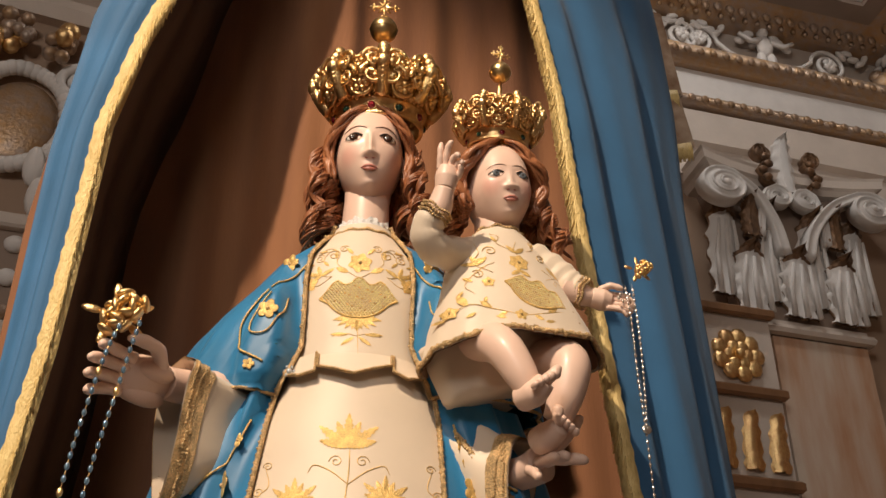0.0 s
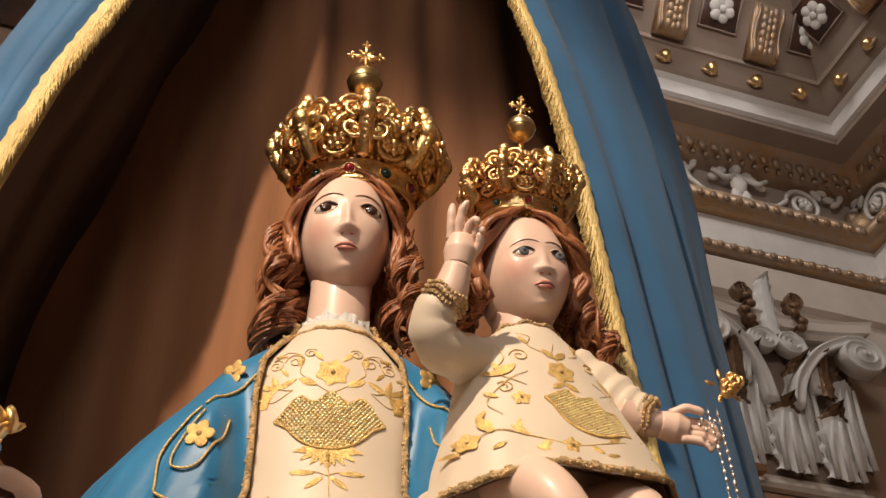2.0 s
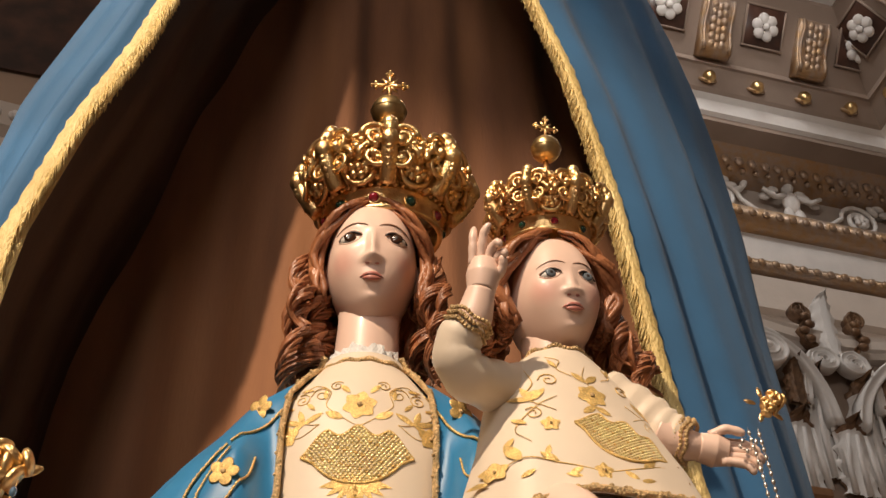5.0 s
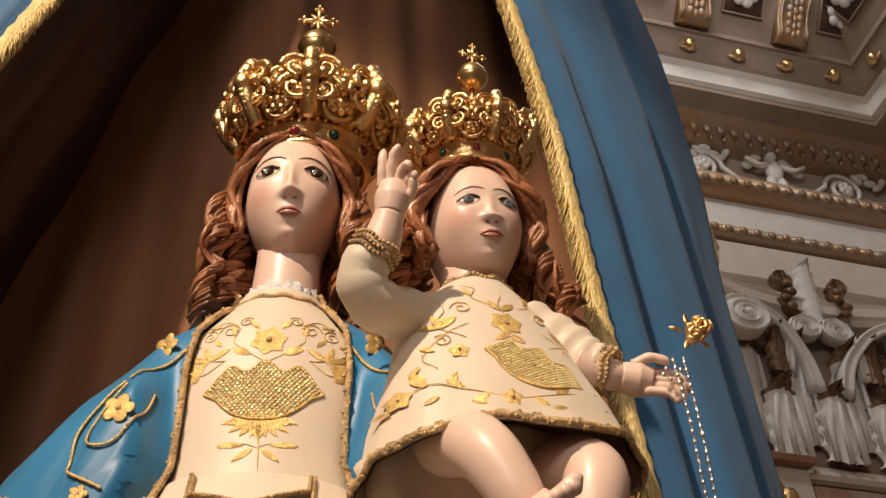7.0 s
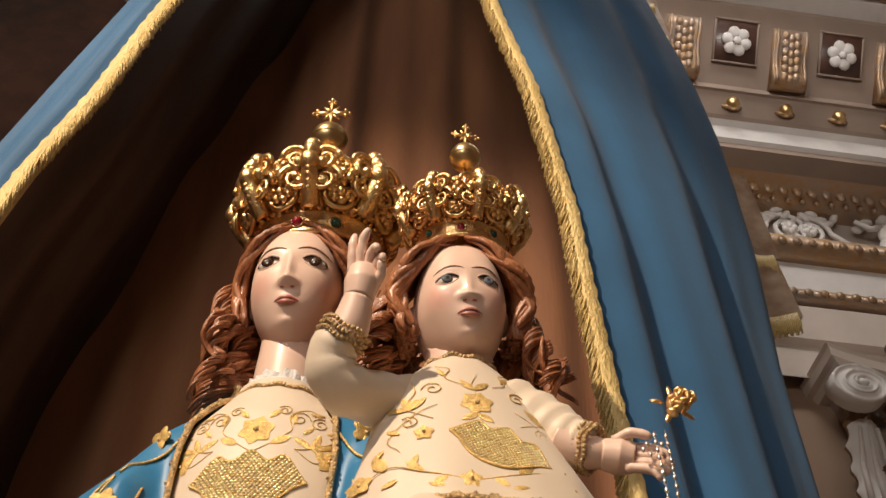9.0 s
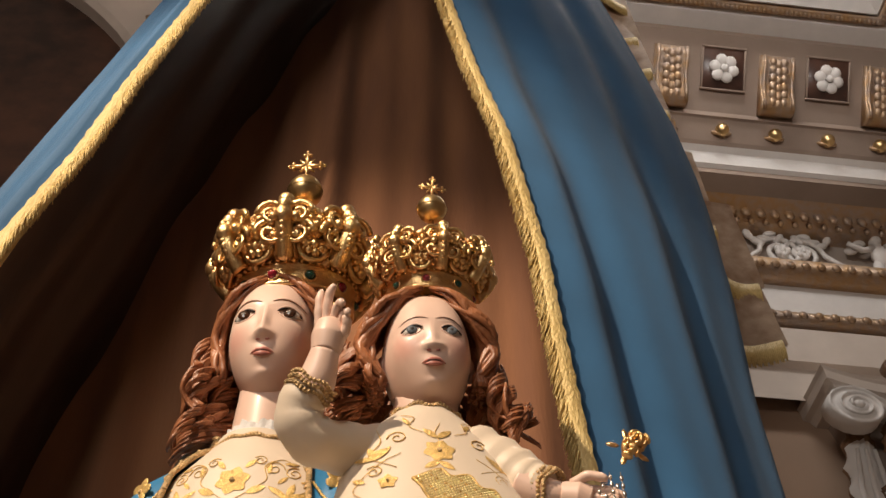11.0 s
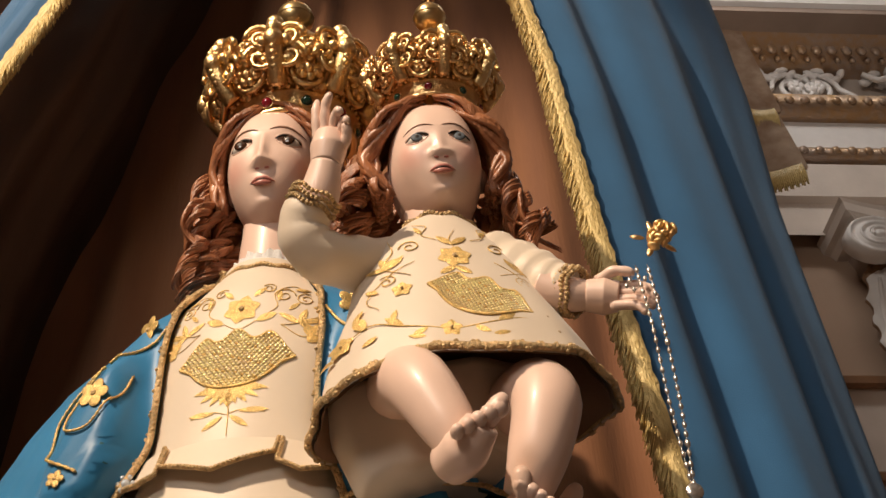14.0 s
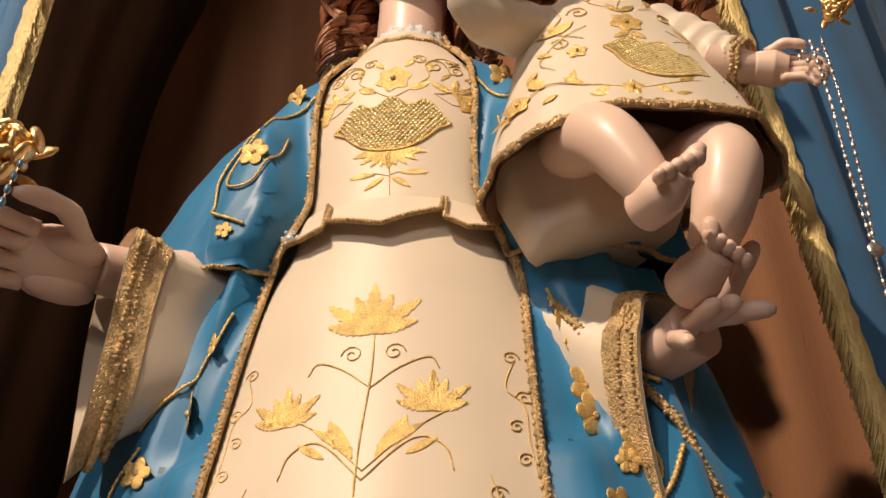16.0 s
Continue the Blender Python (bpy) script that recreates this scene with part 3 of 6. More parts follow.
for k in range(9):
    a = PI_ * (0.08 + 0.105 * k)
    c = Vector((-2.9 + 2.42 * math.cos(a), LY - 0.09, 5.2 + 2.42 * math.sin(a)))
    rot = Matrix.Rotation(-(a - PI_ / 2), 3, "Y")
    g = Geo(TAUPE)
    wd = 0.16 if k % 2 else 0.28
    g.box((-wd, -0.01, -0.15), (wd, 0.01, 0.15), TAUPE if k % 2 == 0 else DMARBLE, 0.004)
    for s in (-1, 1):
        g.box((-wd - 0.02, -0.025, s * 0.15 - 0.014), (wd + 0.02, 0.01, s * 0.15 + 0.014), GILT, 0.004)
        g.box((s * wd - 0.014, -0.024, -0.134), (s * wd + 0.014, 0.01, 0.134), GILT, 0.004)
    if k % 2:
        for j in range(8):
            b = j * PI_ / 4
            g.ball((0.07 * math.cos(b), -0.03, 0.07 * math.sin(b)), (0.052, 0.02, 0.052), STUCCOW, 9, 6)
        g.ball((0, -0.05, 0), (0.03, 0.02, 0.03), GOLD, 9, 6)
    else:
        for s in (-1, 1):
            spiral(g, (s * 0.12, -0.03, 0.0), 0.085, 1.7, 0.02, STUCCOW, flip=s)
            g.ball((s * 0.22, -0.02, 0.05), (0.05, 0.015, 0.025), STUCCOW, 8, 5)
        leaf(g, (0, 0.0, -0.12), 0.22, 0.04, 0.03, STUCCOW)
    g.moved(Matrix.Translation(c) @ rot.to_4x4())
    make("framed_ornament", g, ob, "framed white stucco ornament")


def cartouche():
    ob = empty("cartouche", "white stucco cartouche with gilded roses and a gilt field", "relief")
    g = Geo(STUCCOW)
    for k in range(40):
        a = 2 * PI_ * k / 40
        g.ball((0.19 * math.cos(a), -0.04 - 0.01 * math.sin(4 * a), 0.24 * math.sin(a)), (0.035, 0.03, 0.035), STUCCOW, 8, 6)
    for s in (-1, 1):
        spiral(g, (s * 0.20, -0.05, 0.20), 0.09, 1.8, 0.026, STUCCOW, flip=s)
        spiral(g, (s * 0.19, -0.05, -0.22), 0.08, 1.6, 0.024, STUCCOW, flip=s)
        leaf(g, (s * 0.27, 0, -0.1), 0.26, 0.05, 0.05, STUCCOW)
    make("frame", g, ob)
    g = Geo(GILT)
    g.ball((0, 0.0, 0), (0.16, 0.04, 0.2), GILT, 20, 12)
    make("field", g, ob, "dull gilt oval field")
    g = Geo(GOLD)
    rg = random.Random(4)
    for k in range(26):
        g.ball((rg.uniform(-0.22, 0.16), -0.08 + rg.uniform(-0.03, 0.03), 0.36 + rg.uniform(-0.09, 0.10)), rg.uniform(0.025, 0.05), GILT if k % 3 else GOLD, 9, 6)
    make("rose_cluster", g, ob, "gilded rose cluster")
    return ob


cartouche().matrix_basis = pose(-1.06, LY, 4.12)
g = Geo(STUCCOW)
g.ball((0, -0.08, 0.16), (0.055, 0.055, 0.06), STUCCOW, 12, 8)
g.ball((0, -0.07, 0.0), (0.075, 0.06, 0.11), STUCCOW, 12, 8)
g.ball((-0.06, -0.09, -0.12), (0.045, 0.05, 0.09), STUCCOW, 10, 7)
g.ball((0.06, -0.09, -0.12), (0.045, 0.05, 0.09), STUCCOW, 10, 7)
g.ball((-0.10, -0.09, 0.02), (0.04, 0.04, 0.09), STUCCOW, 10, 7)
ob = make("stucco_figure", g, label="small white stucco figure as a plain shape", category="statue")
ob.matrix_basis = pose(-0.84, LY, 3.84)
ob = empty("dark_relief_panel", "grey panel with white and gilt relief studs", "panel")
g = Geo(TAUPE)
g.box((-0.45, -0.06, -0.9), (0.36, 0.0, 0.0), TAUPE, 0.01)
for z in (-0.01, -0.45, -0.9):
    g.box((-0.47, -0.10, z - 0.03), (0.38, 0.0, z + 0.03), STUCCO, 0.01)
make("board", g, ob, smooth=False)
rg = random.Random(8)
for r in range(6):
    for c in range(6):
        g = Geo(STUCCOW if (r + c) % 3 else GILT)
        g.ball((-0.38 + 0.135 * c, -0.07, -0.10 - 0.14 * r), (0.04, 0.025, 0.035), None, 9, 6)
        make("stud", g, ob)
ob.location = (-1.1, LY, 3.62)
g = Geo(STUCCO)
rows = []
for d, z in ((0.0, 4.62), (0.05, 4.62), (0.07, 4.68), (0.05, 4.74), (0.10, 4.76), (0.14, 4.84), (0.0, 4.86)):
    rows.append([(-4.19, LY - d, z + 0.35), (-0.74, LY - d, z - 0.0)])
g.grid(rows, STUCCO)
for k in range(40):
    x = -0.78 - 0.07 * k
    g.ball((x, LY - 0.12, 4.80 + 0.1 * (-0.74 - x)), (0.024, 0.02, 0.022), STUCCOW, 7, 5)
make("trim_altar", g, label="cream stucco moulding with small beads", category="moulding", kind="structure", smooth=False)

# ---- shrine: velvet backdrop, blue curtains with gold fringe ----
ZB, ZT = 0.9, 5.0
RIN = [(0.9, 0.60), (2.02, 0.535), (2.28, 0.505), (2.65, 0.462), (2.88, 0.44), (3.03, 0.428), (3.38, 0.372), (3.60, 0.313), (4.14, 0.200), (5.0, -0.02)]
LIN = [(0.9, -0.66), (2.02, -0.59), (2.28, -0.568), (2.55, -0.558), (2.80, -0.552), (3.07, -0.508), (3.32, -0.445), (3.57, -0.402), (4.25, -0.255), (5.0, -0.02)]
ROUT = [(0.9, 1.05), (3.05, 0.978), (3.4, 1.0), (3.7, 1.0), (3.9, 0.99), (4.12, 0.963), (4.6, 0.865), (5.23, 0.71)]
LOUT = [(0.9, -0.70), (2.2, -0.645), (2.8, -0.655), (3.2, -0.63), (3.45, -0.575), (3.75, -0.505), (4.35, -0.375), (5.0, -0.2)]


def curtain(name, inn, out, yi, yo, side, folds, label):
    ob = empty(name, label, "curtain", "blue curtains of the shrine")
    g = Geo(CURTAIN, TEAL)
    front, behind, nu, nz = [], [], 110, 70
    for i in range(nz + 1):
        z = ZB + (ZT - ZB) * i / nz
        a = Vector((lerp(inn, z), yi, z))
        b = Vector((lerp(out, z), yo, z))
        d = (b - a).normalized()
        nrm = Vector((d.y, -d.x, 0)) * side
        row = []
        for j in range(nu + 1):
            u = j / nu
            amp = 0.016 * (1.15 - 0.5 * i / nz) * min(1, u * 6)
            w = math.sin(2 * math.pi * (folds * u ** 0.85 + 0.12 * math.sin(z * 1.6))) + 0.35 * math.sin(2 * math.pi * (folds * 1.9 * u + 0.3 + 0.1 * z))
            sag = (0.05 if side > 0 else 0.012) * math.sin(math.pi * u)
            row.append(a + (b - a) * u + nrm * (amp * w + sag))
        front.append(row)
        behind.append([p - nrm * 0.016 for p in row])
    g.grid(front, CURTAIN)
    g.grid([r[::-1] for r in behind], TEAL)
    make("cloth", g, ob)
    # gold band and hanging threads along the inner edge
    g = Geo(FRINGE)
    rows = []
    for i in range(221):
        z = ZB + (ZT - ZB) * i / 220
        x = lerp(inn, z)
        wob = 0.002 * math.sin(z * 140)
        rows.append([(x + side * (0.016 + wob), yi - 0.004, z), (x + side * 0.004, yi - 0.013, z), (x - side * 0.012, yi - 0.012, z), (x - side * 0.022, yi, z)])
    g.grid(rows if side < 0 else [r[::-1] for r in rows], FRINGE)
    make("fringe_band", g, ob, "woven gold heading of the fringe")
    rng = random.Random(5)
    g = Geo(FRINGE)
    n = 2700
    for k in range(n):
        z = 1.6 + (ZT - 1.62) * k / n + rng.uniform(-0.001, 0.001)
        x = lerp(inn, z)
        ln = rng.uniform(0.019, 0.027) * (max(0.5, min(1.0, 0.5 + (z - 2.7) * 0.9)) if side < 0 else 1.0)
        drop = rng.uniform(0.030, 0.046)
        r = rng.uniform(0.0008, 0.0014)
        y = yi - 0.006 + rng.uniform(-0.007, 0.004)
        slope = (lerp(inn, z + 0.03) - lerp(inn, z - 0.03)) / 0.06
        e = (x - side * ln - 0.6 * slope * drop, y, z - drop)
        g.tube([(x - side * 0.008, y, z), (x - side * ln * 0.7 - slope * drop * 0.3, y - 0.004, z - drop * 0.5), e], [r, r, r * 0.6], 4, FRINGE)
    tagged(make("fringe", g, ob, "hanging gold fringe threads"), kind="stuff")
    return ob


drape = curtain("curtain", RIN, ROUT, 0.10, 0.54, 1, 2.7, "blue cloth curtain with gold fringe, drawn aside")
curtain("curtain", LIN, LOUT, 0.20, 0.30, -1, 1.2, "narrow blue cloth curtain edged with gold fringe")

g = Geo(VELVET)
rows = []
for i in range(61):
    z = 0.8 + 4.3 * i / 60
    row = []
    for j in range(121):
        x = lerp(LOUT, z) - 0.06 + (lerp(ROUT, z) - 0.06 - lerp(LOUT, z)) * j / 120
        y = 0.60 + 0.012 * math.sin(x * 23 + 0.6 * math.sin(z * 1.3)) + 0.008 * math.sin(x * 51 + z) - 0.02 * bump2(x, z, 0.02, 3.4, 0.03, 3)
        row.append((x, y, z))
    rows.append(row)
g.grid(rows, VELVET)
g.grid([[(x, y + 0.02, z) for x, y, z in r][::-1] for r in rows], VELVET)
make("backdrop_cloth", g, label="brown velvet cloth hanging behind the statue", category="cloth")

# dark side cloth; shade behind the curtain edge is partly put into its colour
BLACK = mat("shaded_black_lining", (0.062, 0.042, 0.035), 0.4, var=0.3, scale=8, bump=0.5, bscale=22, stretch=(1, 1, 0.3))
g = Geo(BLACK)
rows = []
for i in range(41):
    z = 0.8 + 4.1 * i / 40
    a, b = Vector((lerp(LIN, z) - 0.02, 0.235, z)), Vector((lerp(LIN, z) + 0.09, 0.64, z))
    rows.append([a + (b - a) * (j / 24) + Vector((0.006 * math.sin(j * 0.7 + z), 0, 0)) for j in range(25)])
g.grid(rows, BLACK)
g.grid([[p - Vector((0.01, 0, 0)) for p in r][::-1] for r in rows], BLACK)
make("side_lining", g, label="black cloth lining at the shrine's side, partly painted shade", category="cloth")

# fringed cream valance falling in steps behind the blue curtain
VCLOTH = mat("cream_brown_damask", (0.66, 0.52, 0.39), 0.6, color2=(0.28, 0.16, 0.085), scale=13, bump=0.2, bscale=200)
VOUT = [(3.884, 1.447), (4.259, 1.435), (4.61, 1.325), (5.276, 1.24), (6.291, 1.185)]
for k in range(8):
    z1 = 6.4 - 0.295 * k
    z0 = z1 - 0.38
    g = Geo(VCLOTH)
    rows = []
    for i in range(9):
        t = i / 8
        z = z1 + (z0 - z1) * t
        w = 0.34 + 0.06 * t
        xo = lerp(VOUT, z0) - w + 0.03 * (t - 1)
        row = []
        for j in range(19):
            s = j / 18
            row.append((xo + w * s, 1.18 - 0.02 * t + 0.03 * s + 0.022 * math.sin(8 * s + 1.3 * k) * t, z - 0.05 * s * t + 0.02 * math.sin(6 * s + k) * t))
        rows.append(row)
    g.grid(rows, VCLOTH)
    g.grid([[(x, y + 0.008, z) for x, y, z in r][::-1] for r in rows], VCLOTH)
    pleat = make("valance_pleat", g, drape, "cream and brown damask pleat")
    g = Geo(FRINGE)
    for j in range(70):
        s = j / 69
        i0 = int(s * 17)
        p = Vector(rows[-1][i0]).lerp(Vector(rows[-1][i0 + 1]), s * 17 - i0)
        g.tube([p + Vector((0, -0.005, 0.014)), p + Vector((0.003, -0.008, -0.022)), p + Vector((0.002, -0.005, -0.065 - 0.008 * math.sin(j * 2.1)))], [0.0056, 0.0050, 0.0028], 4, FRINGE)
    tagged(make("fringe", g, pleat, "short gold fringe"), kind="stuff")

# pedestal below the statue
g = Geo(WOOD)
g.lathe([(0.001, 0.0), (0.62, 0.0), (0.62, 0.1), (0.55, 0.16), (0.52, 0.9), (0.60, 0.98), (0.60, 1.06), (0.001, 1.06)], 40, WOOD, pose(0, 0.15, 0))
make("pedestal", g, label="dark carved wooden pedestal under the statue", category="pedestal")
# ---- the statues ----
YAW = -13.0
BASE = pose(-0.005, 0.13, 0, 0, 0, YAW)


def head(g, c, sx, sy, sz, m, iris, eye_z=-0.01, child=False):
    """A carved head: c its middle, s its half sizes; m turns it about its middle."""
    start = g.n
    ex = (0.42 if child else 0.49) * sx
    nz, nu = 84, 104
    rows = []

    def skin(x, y, z):
        u, w = x / sx, z / sz
        fr = max(0.0, min(1.0, -y / sy * 1.6))
        jaw = 1 - (0.22 if child else 0.30) * max(0.0, -w - 0.15) ** 1.5
        cheek = 0.05 * sx * bump2(abs(u), w, 0.62, -0.33, 0.3, 0.28) * (1.7 if child else 1.0)
        x2 = x * jaw + math.copysign(cheek, x) * fr
        t = (w + 0.36) / 0.42
        nose = 0.0
        if -0.14 < t < 1.3:
            if t < 0:
                nose = max(0.0, 1 + t / 0.14)
            else:
                nose = 1.0 - (0.82 if not child else 0.95) * min(1.0, t) ** (0.8 if not child else 0.5)
                nose *= max(0.0, min(1.0, (1.3 - t) / 0.3))
        wid = 0.088 + (0.070 if not child else 0.05) * max(0.0, 1 - abs(t) * 3)
        dy = -(0.20 if not child else 0.12) * sy * nose * math.exp(-((u / wid) ** 2))
        dy -= 0.05 * sy * sum(bump2(u, w, s * 0.16, -0.35, 0.07, 0.05) for s in (-1, 1))
        dy += 0.05 * sy * sum(bump2(u, w, s * (0.42 if child else 0.46), eye_z / sz + 0.01, 0.26, 0.11) for s in (-1, 1))
        dy -= 0.016 * sy * sum(bump2(u, w, s * 0.48, eye_z / sz + 0.20, 0.30, 0.07) for s in (-1, 1))
        dy -= 0.055 * sy * bump2(u, w, 0, -0.585, 0.26, 0.10)
        dy += 0.03 * sy * bump2(u, w, 0, -0.75, 0.22, 0.05)
        dy -= 0.13 * sy * bump2(u, w, 0, -0.86, 0.36, 0.17)
        return Vector((x2, y + dy * fr, z))

    for i in range(nz + 1):
        th = math.pi * min(max(i / nz, 0.01), 0.99)
        row = []
        for j in range(nu):
            a = 2 * math.pi * j / nu
            s = math.sin(th)
            s = s ** 0.86
            row.append(skin(sx * s * math.cos(a), sy * s * (math.sin(a) if math.sin(a) > 0 else -0.95 * (1 - abs(math.cos(a)) ** 2.7) ** 0.5), sz * math.cos(th)))
        rows.append(row)
    g.grid(rows[::-1], SKIN, close=True, cap=True)

    def front(x, z, lift=0.0):
        w = max(-0.99, min(0.99, z / sz))
        s = (1 - w * w) ** 0.43
        q = max(-0.98, min(0.98, x / (sx * s)))
        p = skin(x, -sy * s * (1 - abs(q) ** 2.7) ** 0.5 * 0.95, z)
        return Vector((p.x, p.y - lift, p.z))

    for s in (-1, 1):
        e = front(s * ex, eye_z)
        k = sx / 0.072 * (1.20 if not child else 1.08)
        g.ball(e + Vector((-s * 0.0008, 0.0060 * k, 0)), (0.0136 * k, 0.0096 * k, 0.0086 * k), EYEW, 18, 12, rot=Matrix.Rotation(s * 0.06, 3, "Y"))
        look_x = 0.0
        g.ball(e + Vector((look_x, -0.0030 * k, 0.0010 * k)), (0.0084 * k, 0.0030 * k, 0.0080 * k), iris, 16, 10)
        g.ball(e + Vector((look_x, -0.0050 * k, 0.0010 * k)), (0.0038 * k, 0.0012 * k, 0.0038 * k), DARK, 12, 8)
        up, lo, br = [], [], []
        for t in (-1, -0.7, -0.35, 0, 0.35, 0.7, 1):
            x = s * ex + 0.0145 * k * t
            tilt = -s * t * 0.0010 * k
            up.append(front(x, eye_z + tilt + 0.0084 * k * (1 - t * t), 0.0022 * k))
            lo.append(front(x, eye_z + tilt - 0.0086 * k * (1 - t * t), 0.0002 * k))
            br.append(front(s * ex + 0.0205 * k * t - s * 0.002, eye_z + 0.0165 * k + 0.0054 * k * (1 - (t - 0.1 * s) ** 2) - s * t * 0.0030 * k, 0.0007 * k))
        g.tube(up, [0.0005 * k] + [0.0014 * k] * 5 + [0.0007 * k], 6, DARK)
        g.tube([p + Vector((0, 0.001, 0.0030 * k)) for p in up], [0.0008 * k] + [0.0019 * k] * 5 + [0.0008 * k], 6, SKIN)
        g.tube(lo, [0.0005 * k] + [0.0010 * k] * 5 + [0.0005 * k], 6, SKIN)
        g.tube(br, [q * k * (0.75 if child else 1.05) for q in (0.0003, 0.0009, 0.0012, 0.0013, 0.0012, 0.0009, 0.0003)], 6, BROW)
        g.ball(Vector((s * sx * 0.99, 0.006, -0.1 * sz)), (0.008, 0.015, 0.026 if not child else 0.02), SKIN, 10, 8)
        g.ball(front(s * 0.10 * sx, -0.415 * sz, 0.0002), (0.0036 * k, 0.0020, 0.0016), LIPS, 8, 6)
    k = sx / 0.072
    mz = -0.585 * sz
    for dz, r, wd, lift in ((0.0034, 0.0036, 0.0195, 0.0006), (-0.0040, 0.0047, 0.0155, 0.0010)):
        lip = []
        for t in (-1, -0.75, -0.4, -0.15, 0, 0.15, 0.4, 0.75, 1):
            dip = 0.0012 * (1 - abs(t) * 4) if (dz > 0 and abs(t) < 0.25) else 0.0
            lip.append(front(wd * k * t, mz + dz * k * (1 - 0.75 * t * t) - dip * k - 0.0020 * k * t * t, lift))
        g.tube(lip, [r * k * (1.04 - t * t * 0.9) for t in (-1, -0.75, -0.4, -0.15, 0, 0.15, 0.4, 0.75, 1)], 8, LIPS, 0.8)
    g.tube([front(0.0150 * k * t, mz - 0.0004 - 0.0016 * k * t * t, 0.0030 * (1 - t * t)) for t in (-1, -0.5, 0, 0.5, 1)], [0.0003, 0.0006, 0.0007, 0.0006, 0.0003], 5, DARK)
    g.moved(Matrix.Translation(c) @ m, start)
    return front


def ringlet(g, rng, p0, p1, coil, thick, turns, material, phase=0.0):
    """A loose curl from p0 to p1: a band of strands winding about a wandering line."""
    p0, p1 = Vector(p0), Vector(p1)
    ax = (p1 - p0).normalized()
    a = ax.cross(Vector((0, 1, 0.2))).normalized()
    b = ax.cross(a)
    n = int(18 * turns)
    sway, lag = rng.uniform(0.004, 0.013), rng.uniform(0, 6.28)
    for s in range(12):
        pts, rad = [], []
        jit = rng.uniform(0.86, 1.14)
        for k in range(n + 1):
            t = k / n
            ph = phase + turns * 2 * math.pi * t + s * 0.07
            c = jit * coil * (0.35 + 0.75 * t ** 0.7)
            mid = p0.lerp(p1, t) + a * (sway * math.sin(lag + 5.0 * t)) + b * (sway * math.cos(lag + 4.0 * t))
            pts.append(mid + a * (c * math.cos(ph)) + b * (c * math.sin(ph)) + ax * (0.0026 * s - 0.014))
            rad.append(thick * (0.45 + 0.55 * math.sin(math.pi * min(0.97, t + 0.06))) * rng.uniform(0.85, 1.15))
        g.tube(pts, rad, 5, material)


def hair_cap(g, rng, c, sx, sy, sz, m, part_z, low, count=80, wave=0.006, puff=1.0):
    """Locks combed from the parting over both sides of the head."""
    start = g.n
    for side in (-1, 1):
        for k in range(count):
            f = k / (count - 1)
            ang0 = -math.pi / 2 + f * math.pi * 0.98
            pts, rad = [], []
            ph = rng.uniform(0, 6.28)
            for i in range(15):
                t = i / 14
                w = part_z + (low - part_z) * t
                s = math.sqrt(max(0.0, 1 - min(0.98, w) ** 2)) if w > 0 else 1.0
                spread = 0.10 + 0.90 * min(1, t * 1.9) ** 0.62
                a = -math.pi / 2 + (ang0 + math.pi / 2) * 0.6 + (math.pi / 2 * (1 - f) * 0.83) * spread
                a = min(a, math.pi / 2 * 0.98)
                lift = 1.04 + 0.03 * puff + 0.17 * puff * math.sin(math.pi * t) + wave / sx * math.sin(9 * t + ph)
                x = side * sx * s * math.cos(a) * lift
                y = sy * s * math.sin(a) * lift
                pts.append((x, y, sz * w + wave * 0.6 * math.sin(7 * t + ph)))
                rad.append(0.0055 * (sx / 0.072) * (0.75 + 0.5 * math.sin(math.pi * t)) * rng.uniform(0.85, 1.15))
            g.tube(pts, rad, 6, HAIR, 0.7)
    g.moved(Matrix.Translation(c) @ m, start)


def finger(g, pts, r, material=None):
    P = curve(pts, 12)
    n = len(P)
    rad = [r * (1.0 - 0.22 * k / (n - 1)) * (1.0 + 0.06 * math.cos(3 * 2 * math.pi * k / (n - 1))) for k in range(n)]
    rad[-1] *= 0.45
    rad[-2] *= 0.85
    P[-1] = P[-1] + (P[-1] - P[-2]) * 0.2
    g.tube(P, rad, 10, SKIN)


def limb(g, pts, rads, material, n=22, k=18):
    P = curve(pts, n)
    tab = [(i / (len(rads) - 1), r) for i, r in enumerate(rads)]
    g.tube(P, [lerp(tab, i / n) for i in range(n + 1)], k, material)


rng = random.Random(11)
# standing figure: head, neck, both forearms, hair, in one piece
g = Geo(SKIN)
HC = Vector((0.006, -0.012, 2.770))
HM = pose(0, 0, 0, 3, 0, 2)
head(g, HC, 0.070, 0.090, 0.119, HM, IRIS, eye_z=0.0)
limb(g, [(0.002, 0.012, 2.48), (0.002, 0.010, 2.58), (0.004, 0.006, 2.66), (0.006, 0.012, 2.71)], [0.062, 0.049, 0.047, 0.05], SKIN)
hair_cap(g, rng, HC, 0.0715, 0.094, 0.117, HM, 0.72, -0.62, 84)
for side in (-1, 1):
    for k in range(28):
        f = k / 27
        x = side * (0.076 + 0.026 * math.cos(f * 2.2)) * (1 - 0.45 * f)
        y = -0.035 + 0.13 * f
        ringlet(g, rng, (HC.x + x, y, 2.79 - rng.uniform(0, 0.05)), (HC.x + side * (0.115 - 0.04 * f + rng.uniform(-0.012, 0.015)), y - 0.005 + rng.uniform(-0.015, 0.02), 2.56 + rng.uniform(-0.015, 0.07)), rng.uniform(0.014, 0.023), 0.0030, rng.uniform(1.5, 2.3), HAIR, rng.uniform(0, 6))
g.moved(BASE)
